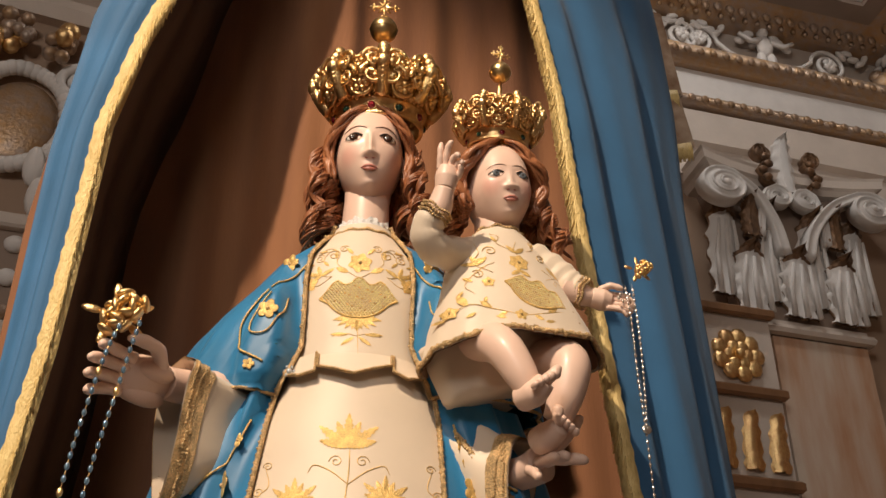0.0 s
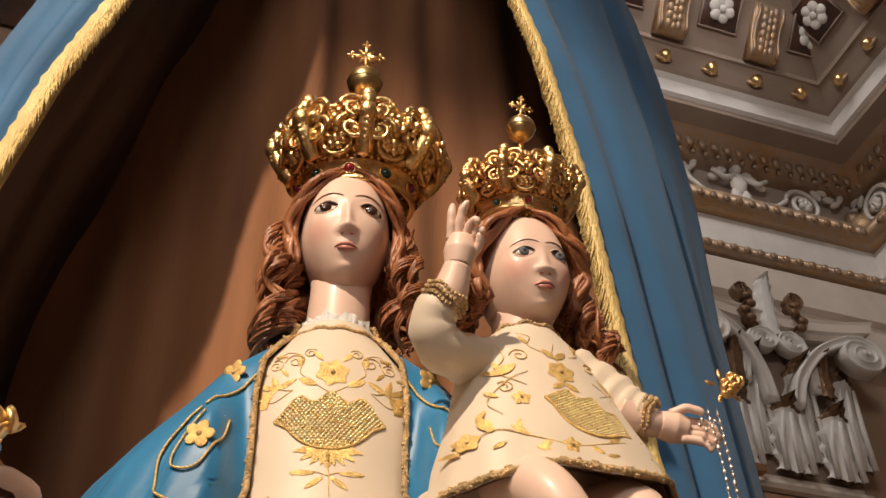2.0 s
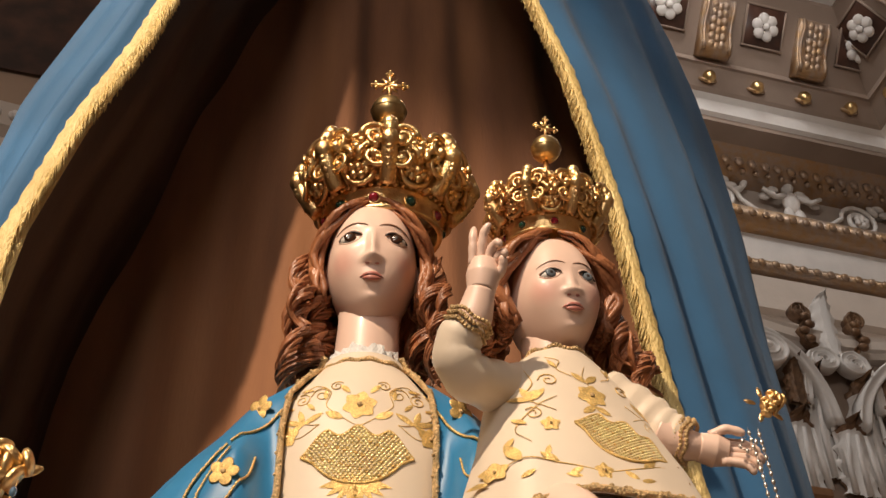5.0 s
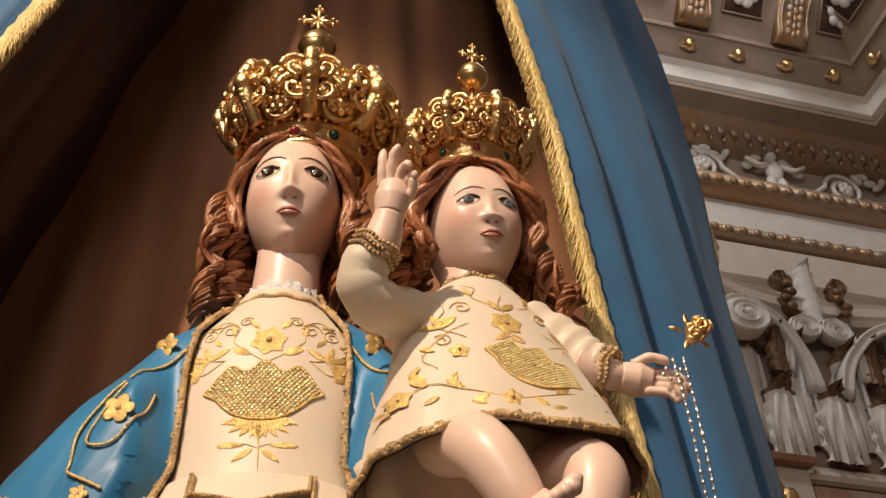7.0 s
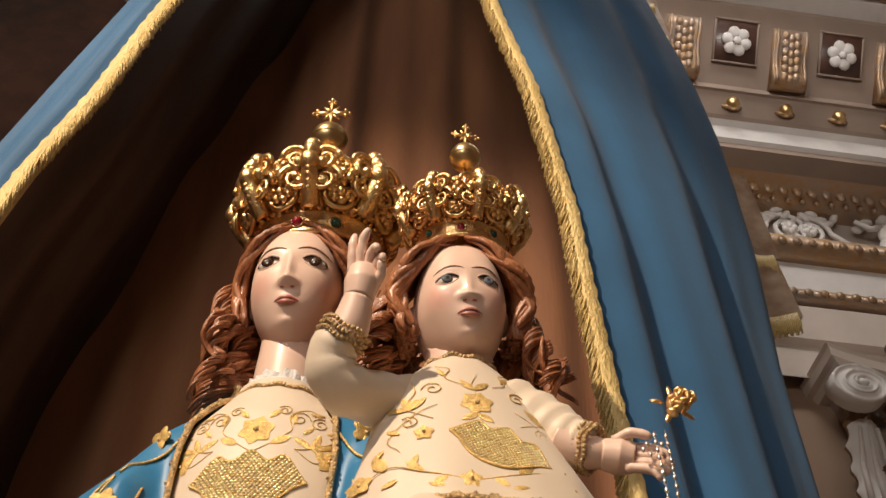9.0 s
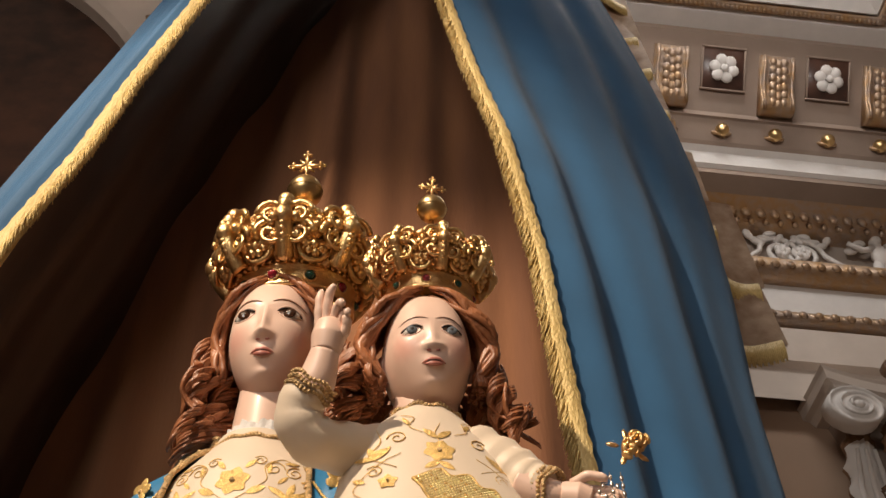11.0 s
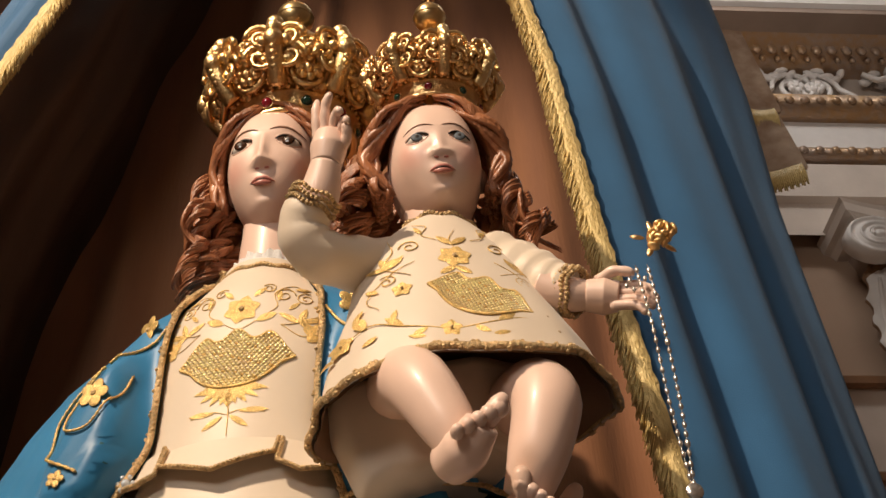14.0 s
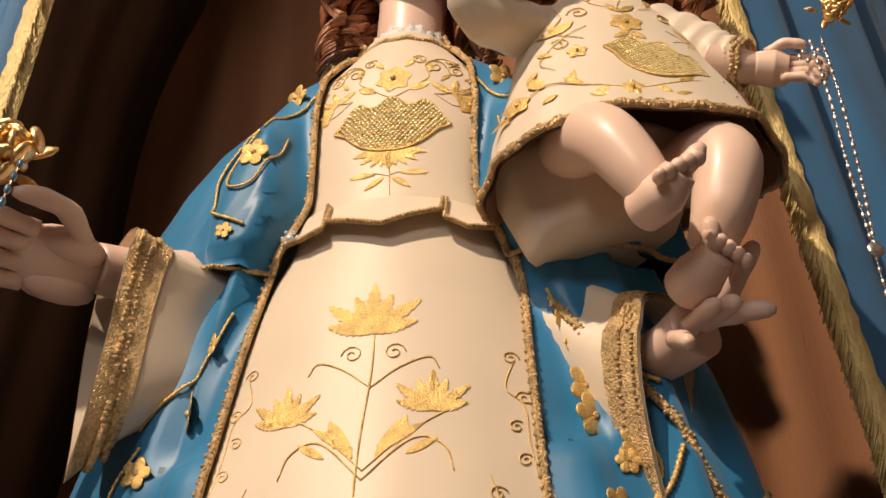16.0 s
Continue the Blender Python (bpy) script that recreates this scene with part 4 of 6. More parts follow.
# her right hand, open, palm forward, with the rosary over it
limb(g, [(-0.252, 0.130, 2.205), (-0.312, 0.100, 2.190), (-0.352, 0.070, 2.180)], [0.036, 0.031, 0.029], SKIN)
along = Vector((-0.88, -0.44, 0.02)).normalized()
face = Vector((0.1, -0.80, -0.58))
face = (face - along * face.dot(along)).normalized()
rise = along.cross(face)
rise = rise if rise.z > 0 else -rise
palm = Vector((-0.388, 0.048, 2.170))
palm_turn = Matrix((along, rise, face)).transposed()


def at_palm(u, v, w):
    return palm + along * u + rise * v + face * w


g.ball(palm, (0.054, 0.043, 0.021), SKIN, 20, 14, rot=palm_turn)
g.ball(at_palm(-0.012, 0.022, 0.010), (0.036, 0.019, 0.016), SKIN, 14, 10, rot=palm_turn)
g.ball(at_palm(-0.010, -0.024, 0.009), (0.040, 0.018, 0.015), SKIN, 14, 10, rot=palm_turn)
for v, ln, dv in ((0.029, 0.078, 0.010), (0.010, 0.086, 0.004), (-0.010, 0.080, -0.002), (-0.028, 0.066, -0.010)):
    finger(g, [at_palm(0.030, v, 0.004), at_palm(0.036 + ln * 0.40, v + dv * 0.5, 0.010), at_palm(0.036 + ln * 0.72, v + dv, 0.024), at_palm(0.030 + ln * 0.98, v + dv, 0.042)], 0.0112)
finger(g, [at_palm(-0.022, 0.026, 0.008), at_palm(0.004, 0.058, 0.020), at_palm(0.036, 0.066, 0.030), at_palm(0.066, 0.064, 0.036)], 0.0135)
# her left hand under the child's foot
limb(g, [(0.245, 0.05, 2.065), (0.270, -0.01, 2.055), (0.288, -0.050, 2.058)], [0.028, 0.029, 0.032], SKIN)
finger(g, [(0.300, -0.03, 2.075), (0.325, -0.06, 2.10), (0.336, -0.09, 2.118), (0.343, -0.105, 2.128)], 0.0125)
finger(g, [(0.295, -0.07, 2.06), (0.315, -0.09, 2.054), (0.330, -0.105, 2.050), (0.345, -0.115, 2.045)], 0.0115)
finger(g, [(0.290, -0.07, 2.055), (0.296, -0.10, 2.050), (0.300, -0.12, 2.046), (0.302, -0.135, 2.04)], 0.0110)
finger(g, [(0.275, -0.07, 2.05), (0.280, -0.10, 2.046), (0.282, -0.12, 2.042), (0.283, -0.133, 2.038)], 0.0105)
finger(g, [(0.262, -0.06, 2.04), (0.262, -0.085, 2.026), (0.260, -0.10, 2.016), (0.258, -0.112, 2.008)], 0.0100)
make("statue", g, label="painted statue of a crowned woman with auburn curls", category="statue")

# seated child figure
g = Geo(SKIN)
CC = Vector((0.219, -0.060, 2.606))
CM = pose(0, 0, 0, 2, -5, 0)
head(g, CC, 0.060, 0.082, 0.095, CM, IRISB, eye_z=-0.006, child=True)
limb(g, [(0.222, -0.04, 2.46), (0.222, -0.043, 2.50), (0.222, -0.045, 2.55)], [0.05, 0.042, 0.044], SKIN)
hair_cap(g, rng, CC, 0.0635, 0.083, 0.098, CM, 0.84, -0.55, 84, 0.009, 1.75)
for side in (-1, 1):
    for k in range(22):
        f = k / 21
        y = -0.075 + 0.11 * f
        x = side * (0.079 + 0.022 * math.cos(f * 2)) * (1 - 0.35 * f)
        ringlet(g, rng, (CC.x + x, y, 2.615 - rng.uniform(0, 0.03)), (CC.x + side * (0.116 - 0.02 * f + rng.uniform(-0.012, 0.018)), y + rng.uniform(-0.01, 0.015), 2.485 + rng.uniform(-0.01, 0.05)), rng.uniform(0.012, 0.019), 0.0027, rng.uniform(1.1, 1.8), HAIR, rng.uniform(0, 6))
raised = g.n
# raised right forearm and blessing hand
limb(g, [(0.062, -0.155, 2.43), (0.078, -0.175, 2.465), (0.085, -0.19, 2.50)], [0.026, 0.024, 0.018], SKIN)
limb(g, [(0.085, -0.19, 2.498), (0.087, -0.194, 2.52), (0.088, -0.195, 2.54)], [0.018, 0.022, 0.019], SKIN)
finger(g, [(0.074, -0.196, 2.535), (0.072, -0.205, 2.555), (0.071, -0.21, 2.57), (0.072, -0.212, 2.585)], 0.0068)
finger(g, [(0.082, -0.20, 2.54), (0.082, -0.212, 2.56), (0.083, -0.22, 2.573), (0.088, -0.228, 2.582)], 0.0068)
finger(g, [(0.090, -0.20, 2.538), (0.094, -0.216, 2.552), (0.098, -0.226, 2.553), (0.101, -0.228, 2.546)], 0.0066)
finger(g, [(0.097, -0.198, 2.532), (0.103, -0.213, 2.543), (0.107, -0.222, 2.542), (0.108, -0.222, 2.535)], 0.0062)
finger(g, [(0.099, -0.192, 2.515), (0.107, -0.206, 2.524), (0.108, -0.214, 2.532), (0.105, -0.22, 2.538)], 0.0070)
g.moved(pose(0, 0.032, 0.020), raised)
# stretched left forearm and hand
limb(g, [(0.335, -0.09, 2.392), (0.36, -0.097, 2.378), (0.385, -0.10, 2.373)], [0.026, 0.022, 0.017], SKIN)
limb(g, [(0.382, -0.10, 2.373), (0.402, -0.103, 2.370), (0.418, -0.106, 2.366)], [0.018, 0.022, 0.017], SKIN)
for k, (dx, dz, l) in enumerate(((0.0, 0.012, 0.036), (0.0, 0.002, 0.040), (-0.002, -0.008, 0.036), (-0.006, -0.016, 0.03))):
    finger(g, [(0.413 + dx, -0.108, 2.368 + dz), (0.425 + dx + l * 0.3, -0.118, 2.362 + dz), (0.420 + dx + l * 0.8, -0.122, 2.354 + dz), (0.416 + dx + l, -0.122, 2.346 + dz)], 0.0064)
finger(g, [(0.395, -0.112, 2.384), (0.410, -0.125, 2.388), (0.424, -0.13, 2.384), (0.432, -0.132, 2.380)], 0.0068)
# legs and feet
limb(g, [(0.17, -0.06, 2.27), (0.178, -0.13, 2.235), (0.190, -0.165, 2.20), (0.210, -0.178, 2.155), (0.222, -0.180, 2.125)], [0.036, 0.036, 0.033, 0.028, 0.021], SKIN)
limb(g, [(0.214, -0.165, 2.118), (0.226, -0.19, 2.118), (0.240, -0.21, 2.132)], [0.022, 0.023, 0.017], SKIN)
for k in range(5):
    g.ball((0.256 - 0.010 * k, -0.214 - 0.002 * k, 2.146 - 0.0075 * k), (0.0095 - 0.0007 * k, 0.010, 0.0095 - 0.0007 * k), SKIN, 10, 7)
g.tube([(0.24, -0.20, 2.135), (0.250, -0.21, 2.143), (0.258, -0.216, 2.152), (0.262, -0.218, 2.158)], [0.011, 0.010, 0.009, 0.005], 9, SKIN)
limb(g, [(0.30, -0.04, 2.26), (0.310, -0.11, 2.232), (0.315, -0.138, 2.20), (0.302, -0.138, 2.145), (0.288, -0.125, 2.105)], [0.038, 0.038, 0.036, 0.031, 0.023], SKIN)
limb(g, [(0.268, -0.095, 2.078), (0.275, -0.118, 2.078), (0.288, -0.145, 2.088)], [0.024, 0.026, 0.018], SKIN)
for k in range(5):
    g.ball((0.280 + 0.0085 * k, -0.152 + 0.002 * k, 2.102 - 0.0055 * k), (0.0095 - 0.0007 * k, 0.010, 0.0095 - 0.0007 * k), SKIN, 10, 7)
g.tube([(0.282, -0.14, 2.09), (0.281, -0.15, 2.10), (0.280, -0.156, 2.112), (0.280, -0.157, 2.118)], [0.011, 0.010, 0.0095, 0.006], 9, SKIN)
make("child_statue", g, label="painted statue of a crowned child with auburn curls", category="statue")

# ---- clothes ----
RX = [(1.06, 0.36), (1.6, 0.30), (1.95, 0.232), (2.08, 0.200), (2.18, 0.162), (2.24, 0.132), (2.30, 0.126), (2.40, 0.138), (2.46, 0.138), (2.50, 0.120), (2.535, 0.088), (2.565, 0.064), (2.58, 0.060)]
RY = [(1.06, 0.30), (1.6, 0.23), (1.95, 0.150), (2.08, 0.128), (2.18, 0.112), (2.24, 0.104), (2.30, 0.098), (2.40, 0.092), (2.46, 0.085), (2.50, 0.080), (2.535, 0.068), (2.565, 0.056), (2.58, 0.052)]


def dress_y(x, z, lift=0.0):
    rx, ry = lerp(RX, z) + lift, lerp(RY, z) + lift
    q = max(-0.985, min(0.985, x / rx))
    return -ry * gown_fold(-math.acos(q), z) * math.sqrt(1 - q * q)


def gown_fold(a, z):
    return 1 + (0.018 * math.sin(7 * a + 1.2 * math.sin(3 * z)) + 0.008 * math.sin(17 * a + z)) * max(0.0, min(1.0, (2.15 - z) / 0.5))


gown = empty("gown", "cream satin gown embroidered with gold flowers", "dress")
gown.matrix_basis = BASE
g = Geo(CREAM)
rows = []
for i in range(101):
    z = 1.06 + 1.52 * i / 100
    rx, ry = lerp(RX, z), lerp(RY, z)
    row = []
    for j in range(72):
        a = 2 * math.pi * j / 72
        w = gown_fold(a, z)
        row.append((rx * w * math.cos(a), ry * w * math.sin(a), z))
    rows.append(row)
g.grid(rows, CREAM, close=True)
make("body", g, gown)

# peplum tabs below the waist with braid edges
for x0, x1, zt, zl, zr, zm in ((-0.066, 0.066, 2.262, 2.232, 2.236, 2.212), (-0.124, -0.070, 2.268, 2.228, 2.222, 2.218), (0.070, 0.120, 2.262, 2.224, 2.224, 2.214)):
    g = Geo(CREAM)
    rows, edge = [], []
    for j in range(17):
        t = j / 16
        x = x0 + (x1 - x0) * t
        zb = (zl + (zm - zl) * t * 2) if t < 0.5 else (zm + (zr - zm) * (t * 2 - 1))
        col = []
        for i in range(5):
            s = i / 4
            z = zt + (zb - zt) * s
            col.append((x, dress_y(x, z, 0.006 + 0.010 * s), z))
        rows.append(col)
        edge.append(col[-1])
    g.grid(rows, CREAM)
    g.grid([[(x, y + 0.004, z) for x, y, z in r] for r in rows][::-1], CREAM)
    tab = make("waist_tab", g, gown)
    g = Geo(THREADD)
    path = [rows[0][k] for k in range(0, 5)] + edge[1:] + [rows[-1][k] for k in range(3, -1, -1)]
    P = [Vector(p) + Vector((0, -0.003, 0)) for p in path]
    g.tube(P, 0.0028, 7, THREADD)
    for k in range(len(P) - 1):
        for s in (0.25, 0.75):
            g.ball(P[k].lerp(P[k + 1], s) + Vector((0, -0.002, 0)), 0.0026, THREADD, 6, 4)
    make("braid", g, tab, "antique gold braid")


class Stitch:
    """Gold embroidery laid on a garment: on(x, z) gives the surface."""

    def __init__(self, on):
        self.on, self.g = on, Geo(THREAD)

    def line(self, pts, r=0.0022, mat_=None):
        P = [self.on(x, z) for x, z in ((p.x, p.z) for p in curve([(x, 0, z) for x, z in pts], 5 * (len(pts) - 1)))]
        n = len(P) - 1
        self.g.tube(P, [0.40 * r * (0.5 + 0.5 * math.sin(math.pi * (0.12 + 0.8 * k / n))) for k in range(n + 1)], 6, mat_ or THREAD, 0.7)

    def leaf(self, x, z, ang, ln, w, jag=0.0, mat_=None):
        ca, sa = math.cos(ang), math.sin(ang)
        rows = []
        steps = 14 if jag else 6
        for i in range(steps + 1):
            t = i / steps
            ww = w * math.sin(math.pi * min(0.98, 0.06 + t * 0.92)) ** 0.8 * (1 + (jag if i % 2 else -jag))
            row = []
            for s in (-1, -0.4, 0.4, 1):
                px, pz = x + ca * ln * t - sa * ww * s, z + sa * ln * t + ca * ww * s
                p = self.on(px, pz)
                nrm = 0.0006 * (1 - abs(s)) + 0.0002
                row.append(p + Vector((0, -nrm, 0)))
            rows.append(row)
        self.g.grid(rows, mat_ or THREAD)
        self.g.grid([r[::-1] for r in rows], mat_ or THREAD)

    def flower(self, x, z, r, n=5, a0=0.3):
        for k in range(n):
            self.leaf(x, z, a0 + k * 2 * math.pi / n, r, r * 0.42)
        self.g.ball(self.on(x, z) + Vector((0, -0.002, 0)), (r * 0.16, 0.0018, r * 0.16), THREADD, 8, 5)

    def spiral(self, x, z, r, flip=1, turns=1.4, a0=0.0, th=0.0008):
        pts = [(x + flip * r * (1 - 0.8 * k / 14) * math.cos(a0 + turns * 2 * math.pi * k / 14), z + r * (1 - 0.8 * k / 14) * math.sin(a0 + turns * 2 * math.pi * k / 14)) for k in range(15)]
        P = [self.on(a, b) for a, b in pts]
        self.g.tube(P, th, 5, THREAD)

    def cup(self, x, z, w, h, lean=0.0):
        """A basket-shaped panel of metal sequins."""
        n = 24
        cl, sl_ = math.cos(lean), math.sin(lean)

        def edge(u):
            top = 0.66 + 0.18 * math.cos(u * 3 * math.pi) * (1 - 0.6 * abs(u)) - 0.62 * max(0.0, abs(u) - 0.55) / 0.45
            bot = -0.95 * (1 - (abs(u) / 0.90) ** 2.4) if abs(u) < 0.78 else -0.28 + 1.0 * (abs(u) - 0.78)
            return top, bot

        def at(u, v):
            return self.on(x + cl * u * w - sl_ * v * h, z + sl_ * u * w + cl * v * h)

        for i in range(n):
            for j in range(n):
                u, v = (i + 0.5 * (j % 2) + 0.25) / n * 2 - 1, (j + 0.5) / n * 2 - 1
                top, bot = edge(u)
                if bot < v < top:
                    turn = Matrix.Rotation(0.5 * math.sin(i * 12.9 + j * 78.2), 3, "X") @ Matrix.Rotation(0.5 * math.sin(i * 39.3 + j * 11.1), 3, "Z")
                    self.g.ball(at(u, v) + Vector((0, -0.0006, 0)), (w / n * 1.05, 0.0016, h / n * 1.05), THREAD if (i * 7 + j * 3) % 11 == 0 else SEQUIN, 6, 4, rot=turn)
        for k in range(70):
            u = k / 69 * 2 - 1
            for v in edge(u):
                self.g.ball(at(u, v) + Vector((0, -0.0008, 0)), (0.0022, 0.0016, 0.0022), THREAD, 6, 4)


def on_gown(x, z):
    return Vector((x, dress_y(x, z, 0.0007), z))


st = Stitch(on_gown)
st.cup(0.0, 2.388, 0.072, 0.050)
make("sequin_basket", st.g, gown, "gold sequin basket motif")
st = Stitch(on_gown)
st.flower(0.0, 2.466, 0.024, 6)
make("flower_motif", st.g, gown, "gold embroidered flower")
st = Stitch(on_gown)
for s in (-1, 1):
    st.line([(0, 2.43), (s * 0.012, 2.437), (s * 0.03, 2.452)], 0.0016)
    st.leaf(s * 0.022, 2.444, math.pi / 2 - s * 1.1, 0.026, 0.006)
    st.leaf(s * 0.014, 2.488, math.pi / 2 - s * 0.7, 0.02, 0.004)
    st.line([(s * 0.085, 2.505), (s * 0.10, 2.480), (s * 0.095, 2.455), (s * 0.066, 2.438), (s * 0.052, 2.436)], 0.0022)
    st.spiral(s * 0.052, 2.488, 0.014, s)
    for a, l in ((0.4, 0.03), (1.3, 0.026), (-0.5, 0.03), (2.6, 0.03)):
        st.leaf(s * 0.074, 2.440, math.pi / 2 - s * (math.pi / 2 - a), l, 0.0045)
    st.flower(s * 0.096, 2.425, 0.018, 5)
    st.leaf(0, 2.352, math.pi / 2 + s * 2.0, 0.040, 0.009)
    st.leaf(0, 2.350, math.pi / 2 + s * 2.55, 0.034, 0.008)
    st.line([(0, 2.30), (s * 0.018, 2.306), (s * 0.045, 2.302)], 0.0016)
    st.leaf(s * 0.016, 2.304, math.pi / 2 - s * 1.5, 0.032, 0.004)
    st.leaf(s * 0.005, 2.298, math.pi / 2 - s * 2.2, 0.028, 0.004)
for s in (-1, 1):
    st.line([(s * 0.030, 2.452), (s * 0.045, 2.468), (s * 0.040, 2.492), (s * 0.062, 2.508), (s * 0.078, 2.496)], 0.0020)
    st.spiral(s * 0.078, 2.484, 0.012, s, 1.6, 1.2)
    st.spiral(s * 0.032, 2.502, 0.010, -s, 1.5, 0.6)
    st.line([(s * 0.052, 2.436), (s * 0.080, 2.418), (s * 0.104, 2.440), (s * 0.112, 2.462)], 0.0018)
    for x, z, a in ((0.060, 2.462, 0.9), (0.088, 2.470, 0.3), (0.108, 2.448, 1.2), (0.100, 2.398, -0.6), (0.046, 2.478, 1.5), (0.064, 2.500, 0.2)):
        st.leaf(s * x, z, a if s > 0 else math.pi - a, 0.018, 0.0032)
    for k in range(4):
        st.leaf(0, 2.345, math.pi / 2 + s * (1.75 + 0.36 * k), 0.046 - 0.005 * k, 0.0048)
st.leaf(0, 2.352, -math.pi / 2, 0.040, 0.009)
st.line([(0, 2.33), (0.002, 2.305), (0.004, 2.27)], 0.0018)
st.flower(0.004, 2.252, 0.014, 5)
make("vine_motif", st.g, gown, "gold embroidered vines and leaves")
for dx, dz, sc in ((-0.004, 2.082, 1.0), (-0.088, 1.980, 0.72), (0.062, 1.985, 0.72)):
    st = Stitch(on_gown)
    for k, (a, l) in enumerate(((90, 0.066), (68, 0.054), (112, 0.054), (40, 0.066), (140, 0.066), (16, 0.050), (164, 0.050))):
        st.leaf(dx, dz - 0.01, math.radians(a), l * sc, 0.0080 * sc, 0.22)
    make("lily_motif", st.g, gown, "gold embroidered lily")
st = Stitch(on_gown)
st.line([(0.0, 2.067), (0.0, 2.017), (-0.006, 1.927), (-0.004, 1.787)], 0.0028)
for s in (-1, 1):
    st.spiral(s * 0.022, 2.045, 0.012, s)
    st.line([(0.0, 2.002), (s * 0.03, 2.027), (s * 0.058, 2.039), (s * 0.068, 2.025)], 0.0026)
    st.line([(s * 0.08, 1.977), (s * 0.045, 1.952), (0.0, 1.907)], 0.0024)
    st.line([(0.0, 1.897), (s * 0.045, 1.942), (s * 0.075, 1.935), (s * 0.085, 1.907)], 0.003)
    for a in (0.5, 1.0):
        st.leaf(s * 0.012, 1.912 + 0.02 * a, math.pi / 2 - s * a, 0.05, 0.006)
    st.line([(s * 0.14, 2.042), (s * 0.132, 2.007), (s * 0.15, 1.987), (s * 0.155, 1.942), (s * 0.17, 1.867)], 0.002)
    st.spiral(s * 0.137, 2.045, 0.009, s)
    st.spiral(s * 0.150, 1.997, 0.009, -s)
    st.spiral(s * 0.142, 1.962, 0.008, s, 1.3, 0.8)
    st.spiral(s * 0.150, 1.925, 0.008, s, 1.3, 0.8)
    st.spiral(s * 0.125, 1.885, 0.009, s, 1.3, 0.4)
    st.line([(s * 0.118, 1.905), (s * 0.128, 1.876), (s * 0.142, 1.850), (s * 0.150, 1.815)], 0.002)
    st.leaf(s * 0.030, 1.935, math.pi / 2 - s * 0.25, 0.034, 0.0045)
    st.leaf(s * 0.040, 1.925, math.pi / 2 - s * 1.0, 0.034, 0.0045)
    st.leaf(s * 0.165, 1.917, math.pi / 2 - s * 0.4, 0.05, 0.006)
make("stem_motif", st.g, gown, "gold embroidered stems on the skirt")
g = Geo(LACE)
rows = []
for i in range(6):
    t = i / 5
    row = []
    for j in range(72):
        a = 2 * math.pi * j / 72
        r = 0.055 - 0.003 * t + 0.0035 * t * math.sin(22 * a)
        row.append((0.002 + r * math.cos(a), 0.006 + r * 0.96 * math.sin(a), 2.570 + 0.030 * t + 0.004 * t * math.sin(9 * a)))
    rows.append(row)
g.grid(rows, LACE, close=True)
g.grid([[(x * 0.97, y * 0.97 + 0.0002, z) for x, y, z in r] for r in rows][::-1], LACE, close=True)
make("lace_collar", g, gown, "white lace collar")
g = Geo(THREADD)
for j in range(90):
    a = 2 * math.pi * j / 90
    g.ball((0.002 + 0.066 * math.cos(a), 0.004 + 0.062 * math.sin(a), 2.562 + 0.002 * math.sin(12 * a)), (0.0045, 0.0045, 0.004), THREADD, 6, 4)
make("collar_braid", g, gown, "antique gold braid at the neck")


def sleeve(parent, arm, wide, hang, name="sleeve"):
    """A bell sleeve round an arm axis; its mouth hangs down in a deep cuff."""
    P = curve(arm, 16)
    g = Geo(CREAM, LINING)
    rows = []
    for i, p in enumerate(P):
        t = i / 16
        ax = (P[min(i + 1, 16)] - P[max(i - 1, 0)]).normalized()
        sd = ax.cross(Vector((0, 0, 1))).normalized()
        up = sd.cross(ax)
        row = []
        for j in range(36):
            a = 2 * math.pi * j / 36
            r = wide[0] + (wide[1] - wide[0]) * t
            dn = hang * t ** 1.5 * max(0.0, -math.sin(a)) ** 1.4
            q = p + sd * (r * math.cos(a) * (1 - 0.35 * min(1, dn / 0.12))) + up * (r * math.sin(a)) + Vector((0, 0, -dn))
            row.append(q + sd * (0.006 * math.sin(5 * a + 4 * t)))
        rows.append(row)
    g.grid(rows, CREAM, close=True)
    inner = [[p0.lerp(q, 0.95) for q in r] for p0, r in zip(P, rows)]
    g.grid([r[::-1] for r in inner], CREAM, close=True)
    ob = make(name, g, parent)
    g = Geo(THREADD)
    g.grid([[P[k] + (q - P[k]) * 1.02 + (q - P[k]).normalized() * 0.002 for q in rows[k]] for k in (13, 14, 15, 16)], THREADD, close=True)
    for k, off in ((15, 0.003), (14, 0.003)):
        for j in range(36):
            a, b = rows[k][j], rows[k][(j + 1) % 36]
            for s in (0.0, 0.2, 0.4, 0.6, 0.8):
                q = a.lerp(b, s)
                h = math.sin(j * 12.9 + k * 7.1 + s * 31)
                g.ball(q + (P[k - 1] - P[k]) * (0.55 * h) + (q - P[k]).normalized() * off, (0.0034 + 0.0010 * h,) * 3, THREADD, 6, 4)
    make("cuff_braid", g, ob, "wide antique gold braid on the cuff")
    return ob


sl = empty("gown_sleeve", "cream satin bell sleeve with gold braid cuff", "sleeve", "sleeves of the gown")
sleeve(sl, [(-0.12, 0.19, 2.25), (-0.19, 0.17, 2.195), (-0.265, 0.12, 2.180), (-0.332, 0.078, 2.190)], (0.045, 0.046), 0.21)
sl2 = empty("gown_sleeve", "cream satin bell sleeve in shadow under the child", "sleeve", "sleeves of the gown")
sleeve(sl2, [(0.12, 0.13, 2.28), (0.170, 0.095, 2.16), (0.222, 0.040, 2.080), (0.268, -0.010, 2.058)], (0.07, 0.055), 0.19)

